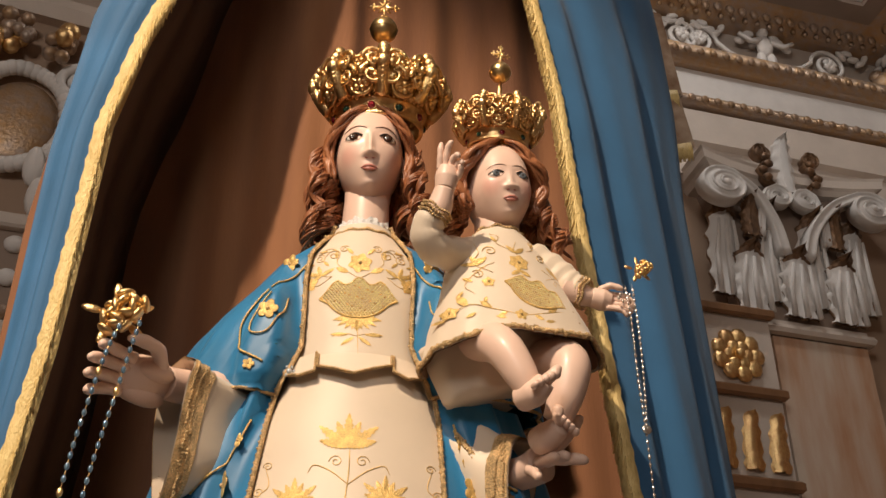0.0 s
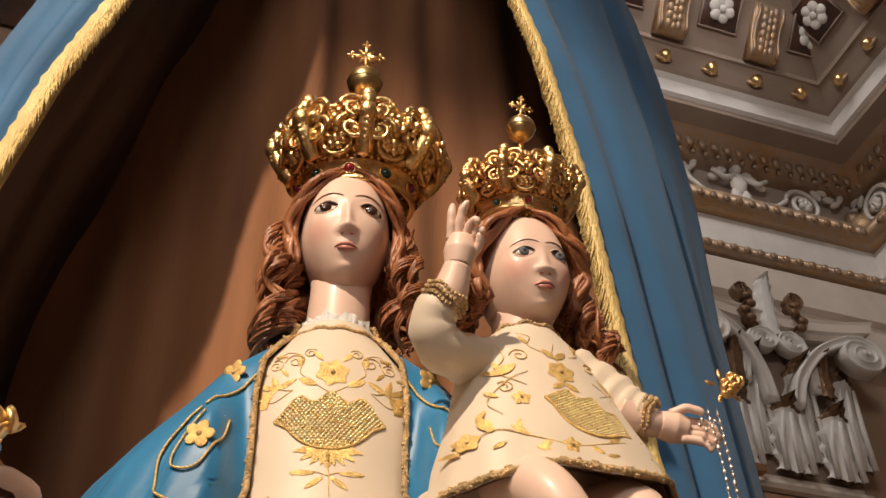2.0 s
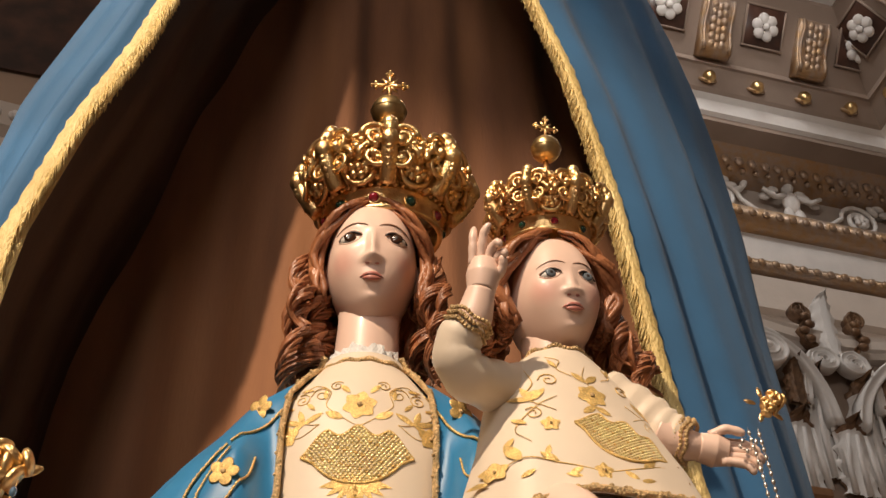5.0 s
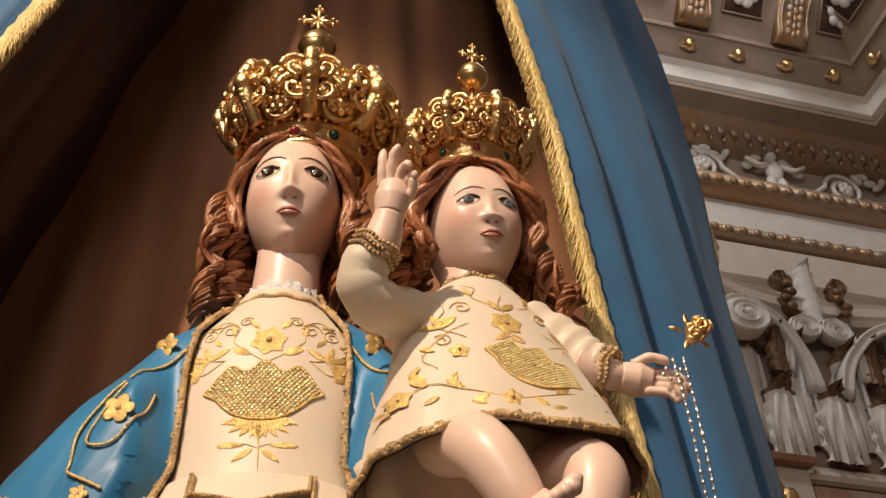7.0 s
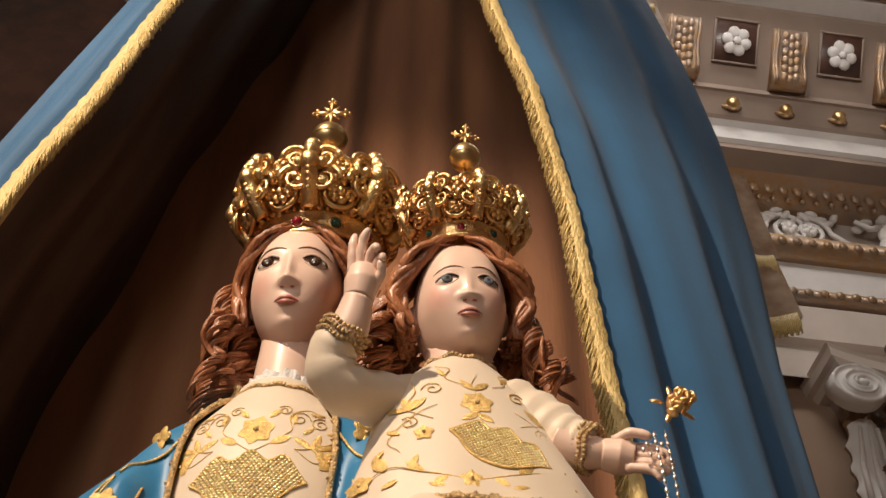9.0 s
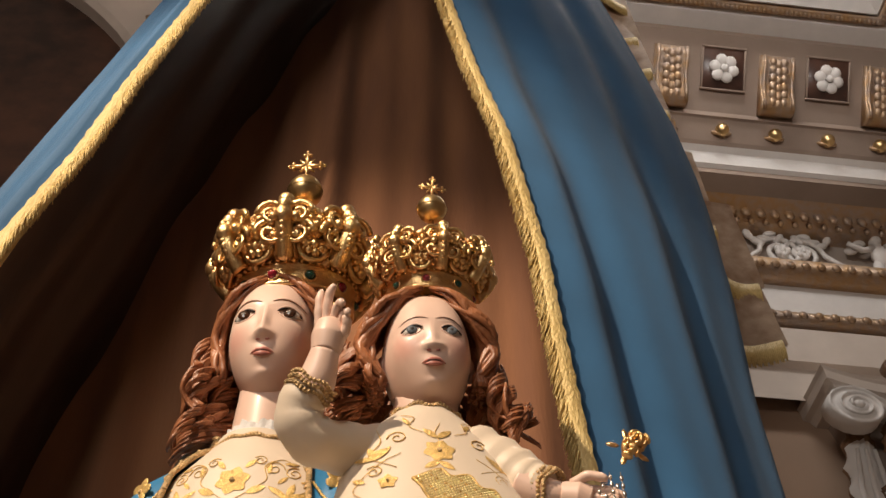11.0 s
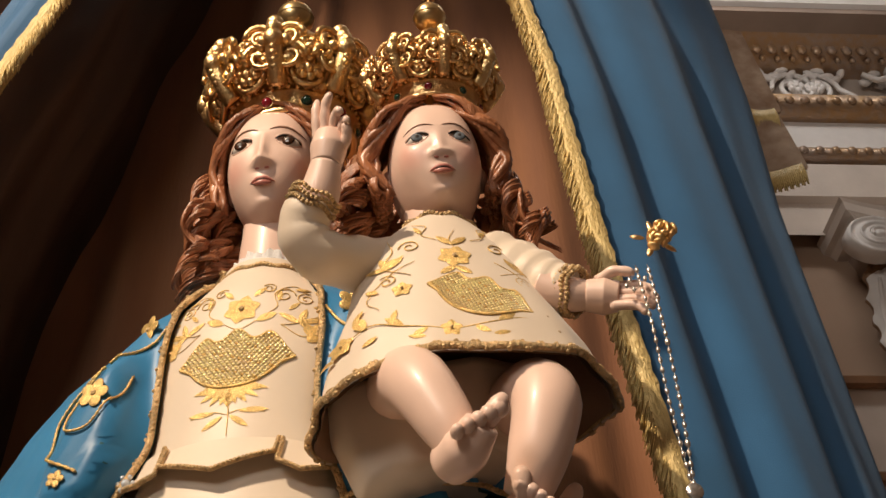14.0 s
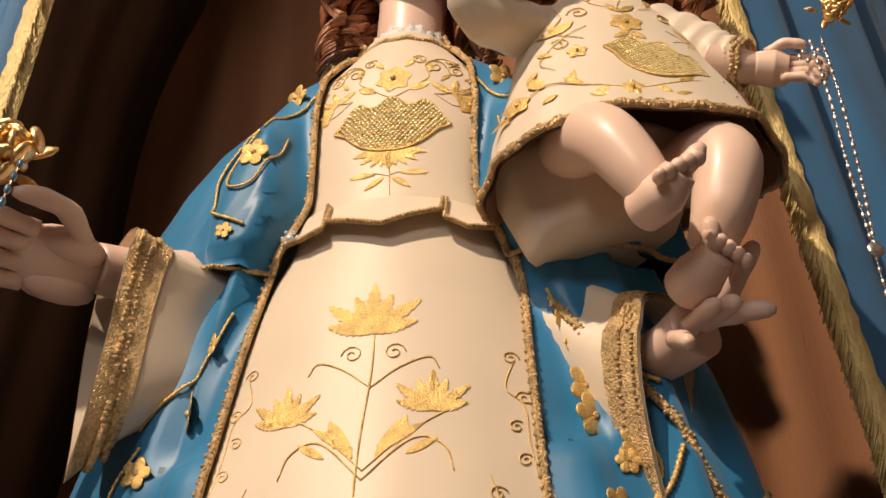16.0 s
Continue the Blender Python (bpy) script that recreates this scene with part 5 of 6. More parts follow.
# mantle
mantle = empty("mantle", "bright blue satin mantle with gold embroidery and braid", "mantle")
mantle.matrix_basis = BASE
MRX = [(1.06, 0.47), (1.6, 0.43), (1.95, 0.37), (2.05, 0.345), (2.19, 0.298), (2.29, 0.280), (2.36, 0.255), (2.44, 0.205), (2.50, 0.168), (2.54, 0.12), (2.57, 0.075), (2.59, 0.066)]


CAPE = [(2.18, 0.345), (2.26, 0.335), (2.32, 0.305), (2.38, 0.262), (2.44, 0.212), (2.50, 0.168), (2.54, 0.12), (2.57, 0.075), (2.59, 0.066)]


def mantle_rx(z):
    return lerp(CAPE, z) if z > 2.1915 else lerp(MRX, z)


def mantle_point(a, z):
    rx = mantle_rx(z)
    ry = min(rx * 0.55, (0.142 if z > 2.1915 else 0.135) + 0.10 * max(0.0, 2.2 - z)) + 0.012 - (0.014 if z < 2.206 else 0.0)
    cy = 0.02 if z > 2.3 else 0.02 + 0.02 * (2.3 - z)
    fold = 1 + 0.030 * math.sin(17 * a + 3.0 * z) * min(1, max(0.0, (2.5 - z) / 0.3)) + 0.014 * math.sin(33 * a + z * 5) * min(1, max(0.0, (2.45 - z) / 0.2))
    return Vector((rx * fold * math.cos(a), cy + ry * fold * math.sin(a), z))


def sheet(name, edge, z0, z1, nz, na, label=""):
    """A mantle piece: edge(z) gives the start and end angle."""
    g = Geo(BLUE, TEAL)
    rows = []
    for i in range(nz + 1):
        z = z0 + (z1 - z0) * i / nz
        a0, a1 = edge(z)
        row = []
        for j in range(na + 1):
            p = mantle_point(a0 + (a1 - a0) * j / na, z)
            w = max(0.0, 1 - min(j, na - j) / na * 9) if z > 1.95 else 0.0
            w *= max(0.0, min(1.0, (lerp(RX, z) + 0.012 - abs(p.x)) / 0.035))
            if w:
                p.y += (dress_y(p.x, z, 0.007 if z > 2.1915 else 0.005) - p.y) * w
            row.append(p)
        rows.append(row)
    g.grid(rows, BLUE)
    g.grid([[Vector((p.x * 0.988, p.y + (0.005 if p.y < 0.02 else -0.005), p.z)) for p in r][::-1] for r in rows], TEAL)
    return make(name, g, mantle, label), rows


EDGE = [(1.06, 0.22), (1.9, 0.172), (2.05, 0.158), (2.16, 0.147), (2.21, 0.136), (2.29, 0.102), (2.44, 0.102), (2.50, 0.096), (2.54, 0.075), (2.59, 0.055)]


def edges(z):
    """Start and end angle of the mantle at its two front edges."""
    q = math.acos(min(0.97, lerp(EDGE, z) / mantle_rx(z)))
    return -q, math.pi + q


cape, crow = sheet("cape", edges, 2.192, 2.59, 36, 120)
lower, lrow = sheet("skirt_fall", lambda z: edges(z), 1.06, 2.19, 50, 120)


def braid_on(name, pts, parent, r=0.0026, material=None):
    """A flat woven ribbon with a twisted cord of small knots on it."""
    g = Geo(material or THREADD)
    P = curve(pts, len(pts) * 3)
    g.tube(P, r * 1.7, 8, material or THREADD)
    for k in range(len(P) - 1):
        n = max(1, int((P[k + 1] - P[k]).length / (r * 0.75)))
        for s in range(n):
            q = P[k].lerp(P[k + 1], s / n)
            w = 37 * (k + s / n)
            g.ball(q + Vector((1.5 * r * math.sin(w), -1.1 * r, 0.8 * r * math.cos(0.6 * w))), r * (0.8 + 0.2 * math.sin(3 * w)), material or THREADD, 6, 4)
    return make(name, g, parent, "antique gold braid edging")


for col in (0, -1):
    braid_on("edge_braid", [r[col] + Vector((0, -0.004, 0)) for r in crow], cape)
    braid_on("edge_braid", [r[col] + Vector((0, -0.004, 0)) for r in lrow[::2]], lower)
braid_on("hem_braid", [p + Vector((0, -0.003, 0)) for p in crow[0][::4]], cape, 0.0018)


def cloth_point(a, z):
    """The mantle's surface, drawn in to the gown along its front edges."""
    a0, a1 = edges(z)
    p = mantle_point(a, z)
    f = (a - a0) / (a1 - a0)
    w = max(0.0, 1 - min(f, 1 - f) * 9) if z > 1.95 else 0.0
    w *= max(0.0, min(1.0, (lerp(RX, z) + 0.012 - abs(p.x)) / 0.035))
    if w:
        p.y += (dress_y(p.x, z, 0.007 if z > 2.1915 else 0.005) - p.y) * w
    return p


def outward(a, z):
    d = mantle_point(a + 0.02, z) - mantle_point(a - 0.02, z)
    return Vector((d.y, -d.x, 0)).normalized()


def on_mantle(a, z):
    return cloth_point(a, z) + outward(a, z) * 0.003



def mantle_flower(a, z, r, parent, n=5):
    g = Geo(THREAD)
    c = on_mantle(a, z)
    nrm = outward(a, z)
    side = Vector((0, 0, 1)).cross(nrm).normalized()
    up = nrm.cross(side)
    for k in range(n):
        t = k * 2 * math.pi / n
        q = c + (side * math.cos(t) + up * math.sin(t)) * r * 0.55
        m = Matrix((side, nrm, up)).transposed() @ Matrix.Rotation(-t, 3, "Y")
        g.ball(q, (r * 0.5, 0.0011, r * 0.40), THREAD, 10, 6, rot=m)
    g.ball(c + nrm * 0.001, (r * 0.18, r * 0.1, r * 0.18), THREADD, 8, 5)
    make("flower_motif", g, parent, "gold embroidered flower")


def mantle_line(pts, parent, r=0.0019):
    g = Geo(THREAD)
    P = [on_mantle(p.x, p.z) for p in curve([(a, 0, z) for a, z in pts], 6 * len(pts))]
    Q = [P[k].lerp(P[k + 1], s) for k in range(len(P) - 1) for s in (0.0, 0.33, 0.66)]
    g.tube(Q, [r * (1 + 0.3 * math.sin(k * 2.1)) for k in range(len(Q))], 6, THREAD)
    make("scroll_motif", g, parent, "gold embroidered scroll")


PI = math.pi
for s in (0, 1):
    def A(d):
        return PI + d if s == 0 else -d
    mantle_flower(A(0.75), 2.478, 0.020, cape)
    mantle_flower(A(0.98), 2.345, 0.020, cape)
    mantle_flower(A(1.00), 2.232, 0.011, cape)
    mantle_line([(A(0.82), 2.40), (A(0.78), 2.34), (A(0.86), 2.28), (A(1.08), 2.235)], cape)
    mantle_line([(A(1.00), 2.47), (A(0.92), 2.43), (A(0.82), 2.405)], cape, 0.002)
    mantle_line([(A(0.92), 2.385), (A(0.89), 2.345), (A(0.94), 2.30), (A(1.04), 2.30), (A(1.08), 2.345), (A(1.05), 2.385)], cape, 0.0016)
    for z, d, r in ((2.02, 0.92, 0.024), (1.95, 0.80, 0.018), (1.88, 0.92, 0.02), (2.10, 0.96, 0.013)):
        mantle_flower(A(d), z, r, lower)
    mantle_line([(A(1.0), 2.14), (A(0.95), 2.08), (A(0.82), 2.04), (A(0.74), 2.0)], lower)
    mantle_line([(A(0.78), 1.98), (A(0.72), 1.92), (A(0.9), 1.84)], lower)

for z, d, r in ((2.07, 0.95, 0.011), (1.985, 0.93, 0.025), (1.93, 0.84, 0.014), (1.86, 0.88, 0.020)):
    mantle_flower(-d, z, r, lower, 6)
mantle_line([(-1.0, 2.13), (-0.95, 2.08), (-0.80, 2.05), (-0.66, 2.02)], lower, 0.0030)
mantle_line([(-0.66, 1.95), (-0.72, 1.90), (-0.86, 1.87)], lower, 0.0030)
braid_on("fold_braid", [on_mantle(d, z) for d, z in ((-0.98, 2.12), (-0.84, 2.06), (-0.66, 1.98), (-0.48, 1.91), (-0.32, 1.89), (-0.22, 1.92))], lower, 0.0030)

# child's frock
frock = empty("frock", "cream satin child's frock embroidered with gold", "dress")
frock.location = (0.222, -0.05, 0)
FRX = [(2.235, 0.168), (2.30, 0.152), (2.36, 0.126), (2.42, 0.108), (2.455, 0.096), (2.485, 0.066), (2.505, 0.046)]
FRY = [(2.235, 0.120), (2.30, 0.108), (2.36, 0.092), (2.42, 0.074), (2.455, 0.062), (2.485, 0.052), (2.505, 0.044)]


def frock_y(x, z, lift=0.0):
    rx, ry = lerp(FRX, z) + lift, lerp(FRY, z) + lift
    q = max(-0.985, min(0.985, (x - flare(z)) / rx))
    return -ry * frock_fold(-math.acos(q), max(0.0, min(1.0, (z - 2.235) / 0.27))) * math.sqrt(1 - q * q)


def frock_fold(a, t):
    return 1 + 0.03 * math.sin(5 * a + 0.8) * (1 - t) ** 1.5 + 0.012 * math.sin(13 * a) * (1 - t) ** 2


def flare(z):
    """The skirt of the frock leans towards the outstretched arm."""
    return 0.020 * max(0.0, min(1.0, (2.46 - z) / 0.2))


def hem(a):
    return 0.022 * math.cos(2 * a) * 0.5 - 0.010 * math.cos(a) - 0.024 * max(0.0, math.cos(a)) ** 2 - 0.004 * math.sin(6 * a)


g = Geo(CREAM, LINING)
rows = []
for i in range(41):
    t = i / 40
    row = []
    for j in range(80):
        a = 2 * math.pi * j / 80
        z = 2.235 + 0.27 * t - (hem(a)) * (1 - t) ** 2
        rx, ry = lerp(FRX, 2.235 + 0.27 * t), lerp(FRY, 2.235 + 0.27 * t)
        w = frock_fold(a, t)
        row.append((flare(z) + rx * w * math.cos(a), ry * w * math.sin(a), z))
    rows.append(row)
g.grid(rows, CREAM, close=True)
g.grid([[(x * 0.96, y * 0.96, z + 0.001) for x, y, z in r][::-1] for r in rows], LINING, close=True)
body = make("body", g, frock)
g = Geo(THREADD)
g.tube([(x * 1.008, y * 1.008, z + 0.006) for x, y, z in rows[0] + rows[0][:1]], 0.0042, 8, THREADD)
for j in range(80):
    for s in (0, 0.33, 0.66):
        a, b = Vector(rows[0][j]), Vector(rows[0][(j + 1) % 80])
        q = a.lerp(b, s)
        k = j * 3 + int(s * 3)
        g.ball((q.x * 1.012, q.y * 1.012, q.z + 0.006 + 0.0042 * math.sin(k * 1.3)), (0.0036, 0.0036, 0.0030), THREADD, 6, 4)
make("hem_braid", g, body, "twisted gold braid hem")
g = Geo(THREADD)
for j in range(60):
    a = 2 * math.pi * j / 60
    g.ball((0.047 * math.cos(a), 0.045 * math.sin(a), 2.504 + 0.003 * math.sin(9 * a)), 0.0036, THREADD, 6, 4)
make("neck_braid", g, body, "gold braid neckline")


def on_frock(x, z):
    return Vector((x, frock_y(x, z, 0.0014), z))


st = Stitch(on_frock)
st.cup(0.034, 2.335, 0.058, 0.036, -0.35)
make("sequin_basket", st.g, frock, "gold sequin basket motif")
st = Stitch(on_frock)
st.flower(0.010, 2.405, 0.020, 6)
st.flower(-0.05, 2.352, 0.012, 5)
st.flower(0.105, 2.312, 0.012, 5)
st.line([(0.01, 2.425), (0.005, 2.44), (0.012, 2.462)], 0.0016)
for s in (-1, 1):
    st.leaf(0.008, 2.43, math.pi / 2 - s * 0.8, 0.024, 0.005)
    st.leaf(0.010, 2.385, math.pi / 2 - s * 2.2, 0.022, 0.005)
    st.line([(s * 0.075 + 0.01, 2.452), (s * 0.07 + 0.01, 2.425), (s * 0.082 + 0.01, 2.40), (s * 0.05 + 0.01, 2.375)], 0.0022)
    st.spiral(s * 0.05 + 0.01, 2.43, 0.013, s)
    for a in (0.3, 1.2, 2.3):
        st.leaf(s * 0.075 + 0.01, 2.395, math.pi / 2 - s * (math.pi / 2 - a), 0.026, 0.0045)
    st.line([(s * 0.12, 2.285), (s * 0.085, 2.30), (s * 0.05, 2.29), (0.0, 2.278), (0, 2.279)], 0.0022)
    st.leaf(s * 0.05, 2.291, math.pi / 2 - s * 0.9, 0.024, 0.005)
    st.leaf(s * 0.09, 2.298, math.pi / 2 - s * 0.4, 0.03, 0.007)
    st.leaf(s * 0.025, 2.282, math.pi / 2 - s * 2.1, 0.018, 0.004)
    st.flower(s * 0.115, 2.29, 0.014, 5)
for s in (-1, 1):
    st.line([(0.01 + s * 0.02, 2.44), (0.01 + s * 0.036, 2.452), (0.01 + s * 0.03, 2.47), (0.01 + s * 0.046, 2.478)], 0.0018)
    st.spiral(0.01 + s * 0.076, 2.372, 0.011, s, 1.5, 0.8)
    st.line([(0.01 + s * 0.045, 2.40), (0.01 + s * 0.07, 2.385), (0.01 + s * 0.098, 2.350), (0.01 + s * 0.085, 2.325)], 0.0018)
    for x, z, a in ((0.034, 2.455, 1.1), (0.060, 2.41, -0.2), (0.084, 2.356, 0.7), (0.10, 2.335, -0.9), (0.07, 2.30, 1.9), (0.13, 2.275, 0.5), (0.035, 2.270, 0.2), (0.10, 2.272, 2.6)):
        st.leaf(0.008 + s * x, z, a if s > 0 else math.pi - a, 0.018, 0.0034)
st.flower(0.0, 2.280, 0.012, 5)
make("vine_motif", st.g, frock, "gold embroidered vines and flowers")


def plain_sleeve(arm, rads, braid_r):
    g = Geo(CREAM)
    P = curve(arm, 18)
    tab = [(i / (len(rads) - 1), r) for i, r in enumerate(rads)]
    g.tube(P, [lerp(tab, i / 18) * (1 + 0.05 * math.sin(i * 1.7)) for i in range(19)], 20, CREAM)
    ob = make("sleeve", g, frock)
    g = Geo(THREADD)
    ax = (P[-1] - P[-3]).normalized()
    sd = ax.cross(Vector((0, 1, 0.3))).normalized()
    up = sd.cross(ax)
    for row in (-0.008, 0.0, 0.007):
        for j in range(34):
            a = 2 * math.pi * j / 34 + row * 40
            g.ball(P[-1] + ax * (row + 0.002 * math.sin(5 * a)) + (sd * math.cos(a) + up * math.sin(a)) * braid_r, 0.0033, THREADD, 6, 4)
    make("cuff_braid", g, ob, "gold braid cuff")


plain_sleeve([(-0.05, 0.0, 2.455), (-0.10, -0.03, 2.434), (-0.146, -0.060, 2.424), (-0.162, -0.076, 2.448), (-0.150, -0.092, 2.475)], [0.036, 0.033, 0.031, 0.029, 0.027], 0.029)
plain_sleeve([(0.06, 0.0, 2.45), (0.10, -0.02, 2.42), (0.125, -0.035, 2.395), (0.145, -0.045, 2.383)], [0.05, 0.042, 0.034, 0.028], 0.0285)
# under-skirt that hangs behind the child's legs
g = Geo(CREAM)
rows = []
for i in range(13):
    t = i / 12
    rows.append([((0.128 - 0.045 * t) * math.cos(a) * (1 + 0.03 * math.sin(7 * a)) - 0.01, 0.042 + (0.080 - 0.02 * t) * math.sin(a) * (1 + 0.05 * math.sin(9 * a)), 2.29 - 0.105 * t + 0.02 * math.cos(a) + 0.006 * math.sin(5 * a) * t) for a in (2 * PI * j / 40 for j in range(40))])
g.grid(rows, CREAM, close=True, cap=True)
make("underskirt", g, frock, "gathered cream underskirt")

# ---- crowns, rosaries, roses ----


def crown(name, m, r, h, label, gems):
    """A closed crown: band with stones, a bulging openwork basket of scrolls, orb and cross. r: band radius, h: height of the basket."""
    ob = empty(name, label, "crown")
    ob.matrix_basis = m
    k = r / 0.1
    g = Geo(GOLD)
    g.lathe([(r * 0.97, -0.008 * k), (r * 1.04, -0.012 * k), (r * 1.07, -0.005 * k), (r * 1.03, 0.001 * k), (r * 1.05, 0.022 * k), (r * 1.08, 0.027 * k), (r * 1.10, 0.033 * k), (r * 1.05, 0.036 * k), (r * 0.97, 0.034 * k), (r * 0.97, -0.008 * k)], 64, GOLD, cap=False)
    for j in range(48):
        a = 2 * PI * j / 48
        g.ball((r * 1.10 * math.cos(a), r * 1.10 * math.sin(a), 0.036 * k), 0.0050 * k, GOLD, 7, 5)
    band = make("band", g, ob)
    for j in range(gems):
        a = 2 * PI * (j + 0.5) / gems - PI / 2 + 0.1
        c = Vector((r * 1.05 * math.cos(a), r * 1.05 * math.sin(a), 0.011 * k))
        g = Geo(RUBY if j % 2 else EMERALD)
        g.ball(c, 0.0098 * k, None, 12, 8)
        gem = make("gem", g, band, "dark red glass stone" if j % 2 else "dark green glass stone")
        g = Geo(GOLD)
        t = Vector((-math.sin(a), math.cos(a), 0))
        g.tube([c + (t * math.cos(b) + Vector((0, 0, 1)) * math.sin(b)) * 0.011 * k for b in (2 * PI * i / 16 for i in range(17))], 0.0022 * k, 6, GOLD)
        make("setting", g, gem, "gold setting")
    prof = [(0.0, 1.06), (0.12, 1.20), (0.28, 1.34), (0.45, 1.41), (0.62, 1.40), (0.78, 1.29), (0.90, 1.06), (0.97, 0.74), (0.995, 0.40), (1.0, 0.16)]

    def surf(a, t, out=0.0):
        rr = r * lerp(prof, t) * (1 + 0.075 * math.cos(8 * (a + PI / 2))) + out
        return Vector((rr * math.cos(a), rr * math.sin(a), 0.034 * k + h * (t + 0.07 * math.cos(8 * (a + PI / 2)) * math.sin(math.pi * min(1.0, t)) ** 2)))

    rg = random.Random(3)
    g = Geo(GILT)
    g.grid([[surf(2 * PI * j / 96, i / 26 * 0.97, (-0.010 + 0.004 * math.sin(j * 2.1) * math.sin(i * 1.7)) * k) for j in range(96)] for i in range(27)], GOLD, close=True)
    make("inner_shell", g, ob, "hammered gilt inner shell")
    for j in range(8):
        a0 = 2 * PI * j / 8 - PI / 2
        # arch rib with a scrolled outer face
        g = Geo(GOLD)
        g.tube([surf(a0, i / 22, 0.004 * k) for i in range(23)], [0.017 * k * (1 - 0.40 * (i / 22)) for i in range(23)], 9, GOLD)
        for i in range(14):
            t = i / 14 * 0.93
            g.ball(surf(a0, t, 0.014 * k), (0.0085 * k,) * 3, GOLD, 8, 6)
        for s in (-1, 1):
            for t0, rr in ((0.30, 0.030), (0.62, 0.026)):
                c = surf(a0 + s * 0.16, t0, 0.008 * k)
                side = Vector((-math.sin(a0), math.cos(a0), 0)) * s
                pts = []
                for i in range(22):
                    b = i / 21 * 1.5 * 2 * PI
                    q = rr * k * (1 - 0.75 * i / 21)
                    pts.append(c + side * (q * math.cos(b)) + Vector((0, 0, 1)) * (q * math.sin(b)))
                g.tube(pts, [0.0058 * k * (1 - 0.5 * i / 22) for i in range(22)], 6, GOLD)
        g.ball(surf(a0, 0.86, 0.022 * k), (0.016 * k, 0.016 * k, 0.018 * k), GOLD, 10, 7)
        for t0, rr in ((0.20, 0.012), (0.46, 0.017), (0.70, 0.015)):
            g.ball(surf(a0, t0, 0.008 * k), (rr * k, rr * k, rr * 1.1 * k), GOLD, 12, 8)
            for s in (-1, 1):
                g.ball(surf(a0 + s * 0.13, t0 + 0.06, 0.006 * k), (rr * 0.62 * k,) * 3, GOLD, 9, 6)
        make("arch", g, ob)
        # openwork panel between the ribs: ring, flower, small leaves
        g = Geo(GOLD)
        a1 = a0 + PI / 8
        for t0, rr, n in ((0.22, 0.026, 6), (0.56, 0.034, 7), (0.84, 0.016, 5)):
            c = surf(a1, t0, 0.004 * k)
            nrm = (surf(a1, t0, 1) - surf(a1, t0, 0)).normalized()
            side = Vector((-math.sin(a1), math.cos(a1), 0))
            up = nrm.cross(side) * -1
            g.tube([c + (side * math.cos(b) + up * math.sin(b)) * rr * k for b in (2 * PI * i / 20 for i in range(21))], 0.0052 * k, 6, GOLD)
            for i in range(n):
                b = 2 * PI * i / n + t0
                g.ball(c + nrm * 0.006 * k + (side * math.cos(b) + up * math.sin(b)) * rr * k * 0.5, (0.0085 * k,) * 3, GOLD, 7, 5)
            g.ball(c + nrm * 0.012 * k, (0.009 * k,) * 3, GOLD, 8, 6)
        for i in range(60):
            t = rg.uniform(0.02, 0.95)
            b = a1 + rg.uniform(-0.26, 0.26)
            g.ball(surf(b, t, rg.uniform(-0.003, 0.006) * k), (rg.uniform(0.005, 0.011) * k,) * 3, GOLD, 6, 5)
        make("openwork_panel", g, ob)
    top = 0.034 * k + h
    g = Geo(BRASS)
    ro = (0.034 if r > 0.08 else 0.039) * k
    lift = (0.085 if r > 0.08 else 0.100) * k
    g.lathe([(0.016 * k, top - 0.01 * k), (0.02 * k, top), (0.008 * k, top + 0.012 * k), (0.011 * k, top + lift * 0.5), (0.006 * k, top + lift + 0.004)], 20, GOLD)
    g.ball((0, 0, top + lift + ro), ro, BRASS, 28, 18)
    g.lathe([(ro * 1.0, top + lift + ro - 0.002), (ro * 1.05, top + lift + ro), (ro * 1.0, top + lift + ro + 0.002)], 28, BRASS, cap=False)
    make("orb", g, ob, "polished brass orb")
    zc = top + lift + 2 * ro + 0.030 * k
    g = Geo(GOLD)
    L = 0.033 * k
    for dx, dz in ((1, 0), (-1, 0), (0, 1), (0, -1)):
        g.tube([(0, 0, zc), (dx * L * 0.5, 0, zc + dz * L * 0.5), (dx * L, 0, zc + dz * L)], [0.0058 * k, 0.0042 * k, 0.003 * k], 7, GOLD)
        for s in (-1, 1):
            g.ball((dx * L * 0.82 + dz * s * 0.006 * k, 0, zc + dz * L * 0.82 + dx * s * 0.006 * k), 0.0042 * k, GOLD, 7, 5)
        g.ball((dx * L * 1.06, 0, zc + dz * L * 1.06), 0.0036 * k, GOLD, 7, 5)
    for dx, dz in ((1, 1), (-1, 1), (1, -1), (-1, -1)):
        g.tube([(0, 0, zc), (dx * L * 0.45, 0, zc + dz * L * 0.45)], [0.005 * k, 0.002 * k], 6, GOLD)
    make("cross", g, ob, "small gilt cross")
    return ob


crown("crown", BASE @ pose(0.022, 0.004, 2.866, 13, 0, 3), 0.091, 0.108, "large gilded openwork crown with red and green stones", 10)
crown("crown", pose(0.222, -0.064, 2.714, 14, -3, 6), 0.058, 0.068, "small gilded openwork crown on the child's head", 8)


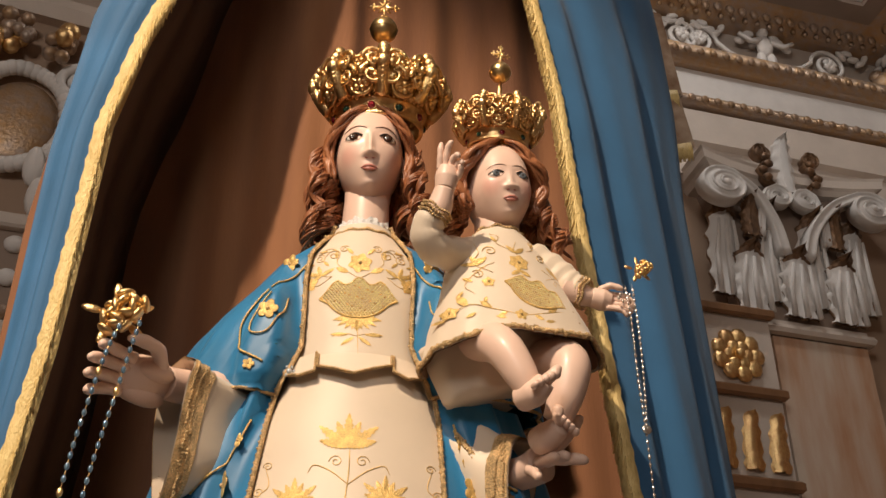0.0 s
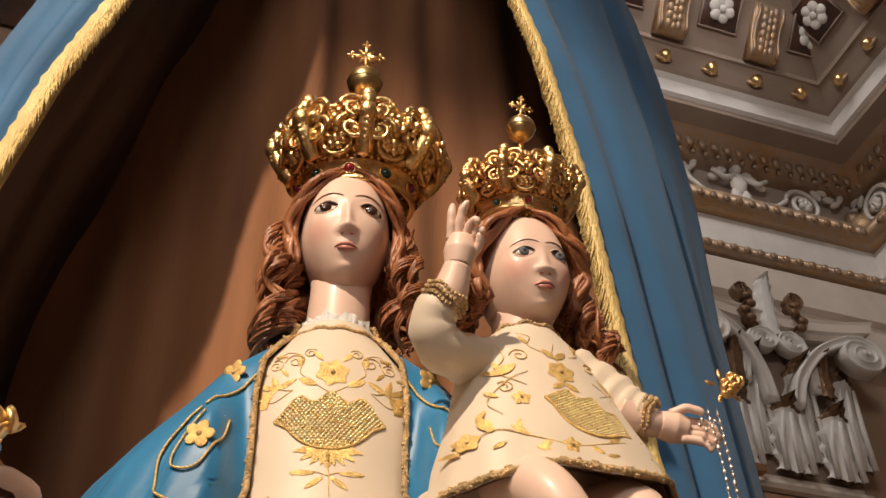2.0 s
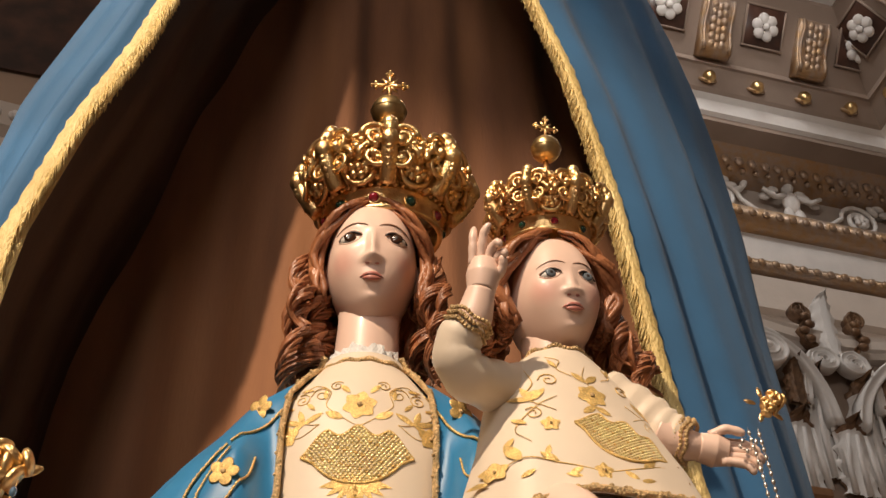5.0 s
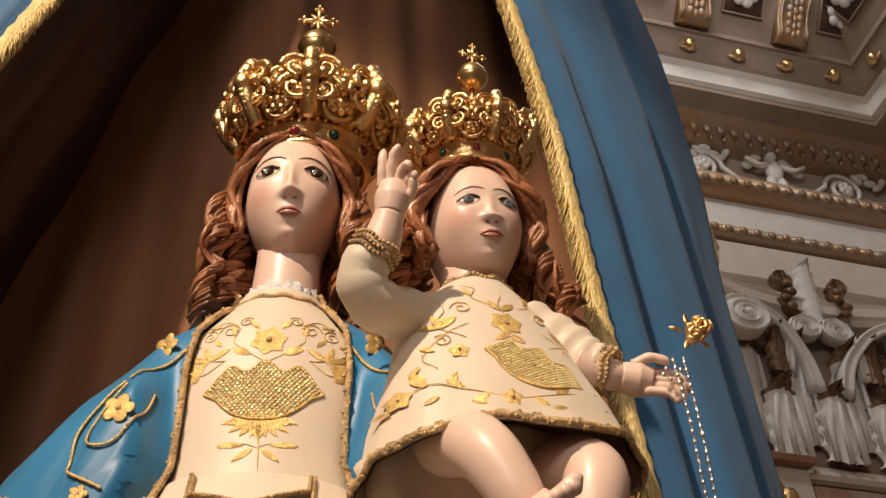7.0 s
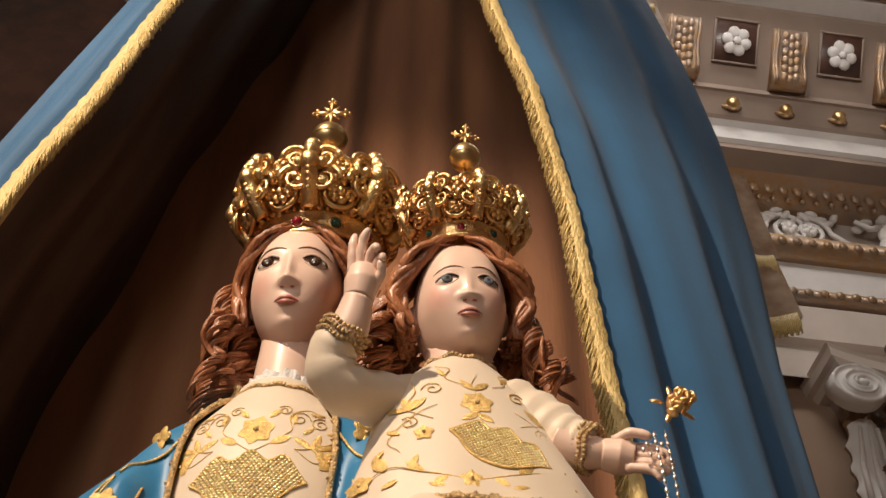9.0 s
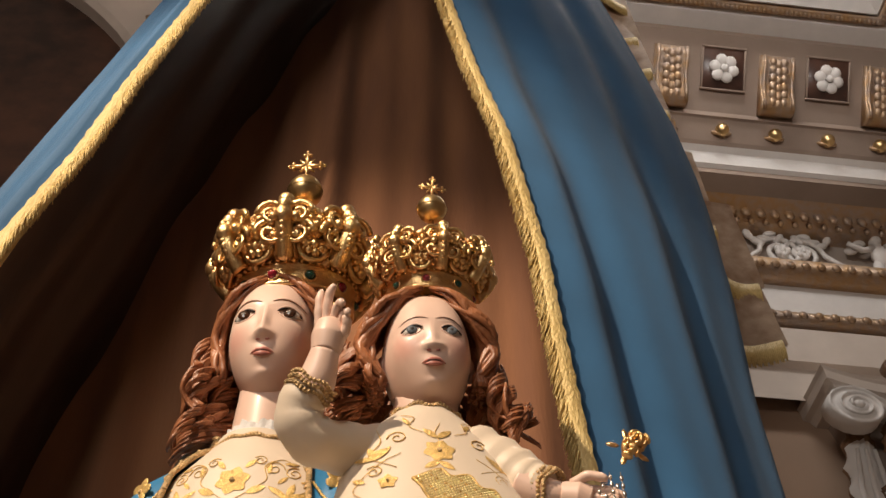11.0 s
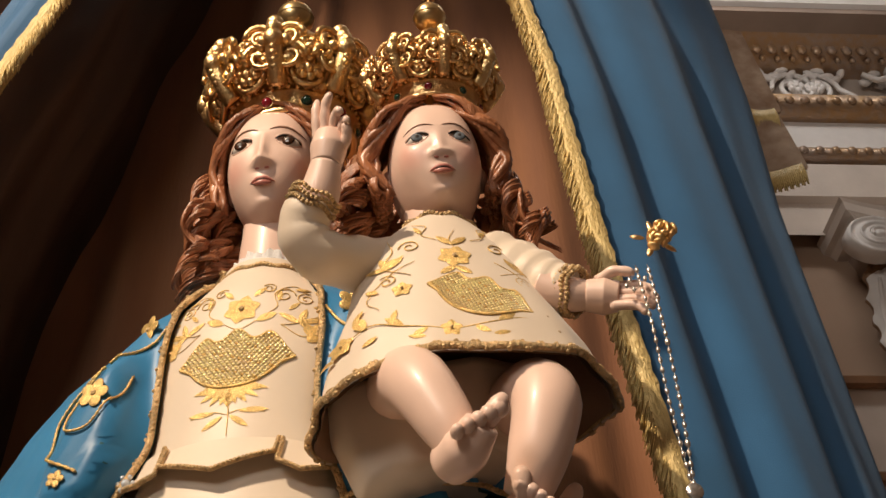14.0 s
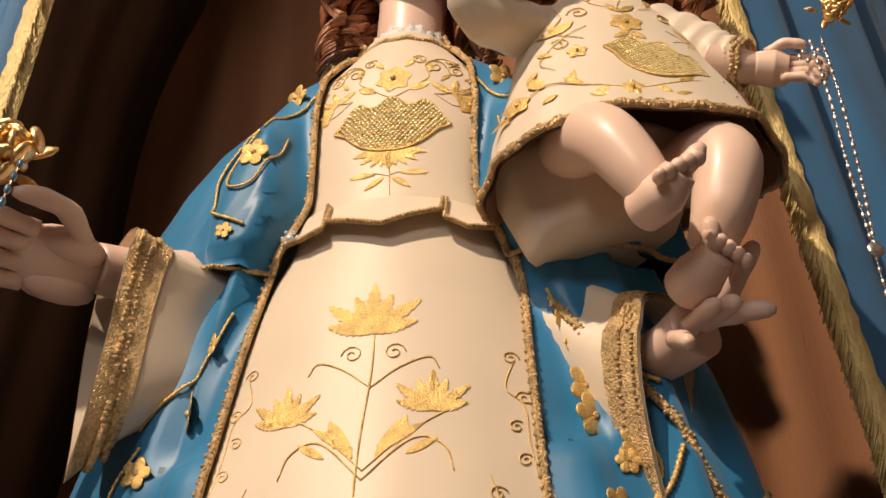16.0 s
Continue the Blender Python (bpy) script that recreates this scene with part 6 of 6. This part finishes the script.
def rose(name, c, r, label, n=2):
    ob = empty(name, label, "ornament")
    ob.location = c
    rg = random.Random(9)
    for q in range(n):
        o = Vector((rg.uniform(-0.4, 0.4), rg.uniform(-0.6, 0), rg.uniform(-0.5, 0.5))) * r
        for k in range(9):
            g = Geo(GOLD)
            a = k * 2.4
            d = r * (0.18 + 0.055 * k)
            g.ball(o + Vector((d * math.cos(a), -0.2 * r + 0.02 * r * k, d * math.sin(a))), (r * 0.14, r * 0.30, r * 0.34), GOLD, 9, 6, rot=Matrix.Rotation(-a, 3, "Y"))
            make("petal", g, ob)
    for k in range(5):
        g = Geo(GOLD)
        a = k * 1.3 + 0.4
        g.ball((r * 0.9 * math.cos(a), 0.0, r * 0.9 * math.sin(a)), (r * 0.4, r * 0.08, r * 0.16), GOLD, 8, 5, rot=Matrix.Rotation(-a, 3, "Y"))
        make("leaf", g, ob)
    return ob


rose("gold_rose", (-0.442, -0.030, 2.245), 0.047, "gilded metal roses of a rosary", 3)
rose("gold_rose", (0.458, -0.150, 2.415), 0.022, "small gilded metal rose held by the child", 2)


def rosary(name, strands, label, size, metal, gem):
    ob = empty(name, label, "rosary")
    g = Geo(GOLD)
    for s in strands:
        P = curve(s, 60)
        g.tube(P, size * 0.16, 5, metal)
    make("chain", g, ob, "fine metal chain")
    n = 0
    shared = {}
    for s in strands:
        P = curve(s, 160)
        step, run, last = size * 3.1, 0.0, 0.0
        for i in range(160):
            run += (P[i + 1] - P[i]).length
            if run - last > step:
                last = run
                big = n % 11 == 5
                key = "big" if big else "small"
                if key not in shared:
                    b = Geo(metal if big else gem)
                    q = size * (1.25 if big else 1.0)
                    b.ball((0, 0, 0), (q * 0.75, q * 0.75, q * 1.25), None, 8, 6)
                    first_ = make("bead", b, ob)
                    shared[key] = first_.data
                    first_.location = P[i]
                else:
                    o = new("bead", shared[key])
                    o.parent = ob
                    o.location = P[i]
                n += 1
    return ob


rosary("rosary", [[(-0.430, -0.075, 2.215), (-0.445, -0.078, 2.16), (-0.458, -0.072, 2.08), (-0.472, -0.06, 1.97), (-0.482, -0.05, 1.80), (-0.472, -0.04, 1.66)],
                  [(-0.402, -0.075, 2.225), (-0.410, -0.078, 2.17), (-0.422, -0.072, 2.08), (-0.438, -0.06, 1.97), (-0.455, -0.05, 1.80), (-0.470, -0.04, 1.66)]],
       "iridescent glass rosary hanging from the statue's fingers", 0.0052, GOLD, BEADS)
rosary("small_rosary", [[(0.433, -0.140, 2.385), (0.438, -0.142, 2.30), (0.440, -0.14, 2.20), (0.447, -0.135, 2.105), (0.452, -0.13, 2.0), (0.455, -0.13, 1.90)],
                        [(0.446, -0.142, 2.385), (0.450, -0.142, 2.30), (0.451, -0.14, 2.20), (0.449, -0.135, 2.108)],
                        [(0.432, -0.135, 2.375), (0.42, -0.135, 2.36), (0.43, -0.138, 2.352), (0.444, -0.14, 2.37)]],
       "silver bead rosary hanging from the child's fingers", 0.0033, SILVER, SILVER)
g = Geo(SILVER)
g.lathe([(0.001, -0.0015), (0.008, -0.0015), (0.0088, 0.0), (0.008, 0.0015), (0.001, 0.0015)], 18, SILVER, pose(0.448, -0.137, 2.104, 90))
make("medal", g, label="small round silver medal of the child's rosary", category="medal")

g = Geo(CRYSTAL)
g.ball((0, 0, 0), 0.006, CRYSTAL, 6, 4)
for k in range(6):
    g.ball((0.009 * math.cos(k * PI / 3), -0.001, 0.009 * math.sin(k * PI / 3)), 0.0032, CRYSTAL, 6, 4)
ob = make("brooch", g, label="small clear crystal brooch at the waist of the gown", category="brooch")
ob.matrix_basis = BASE @ pose(-0.118, dress_y(-0.118, 2.235, 0.02), 2.235)
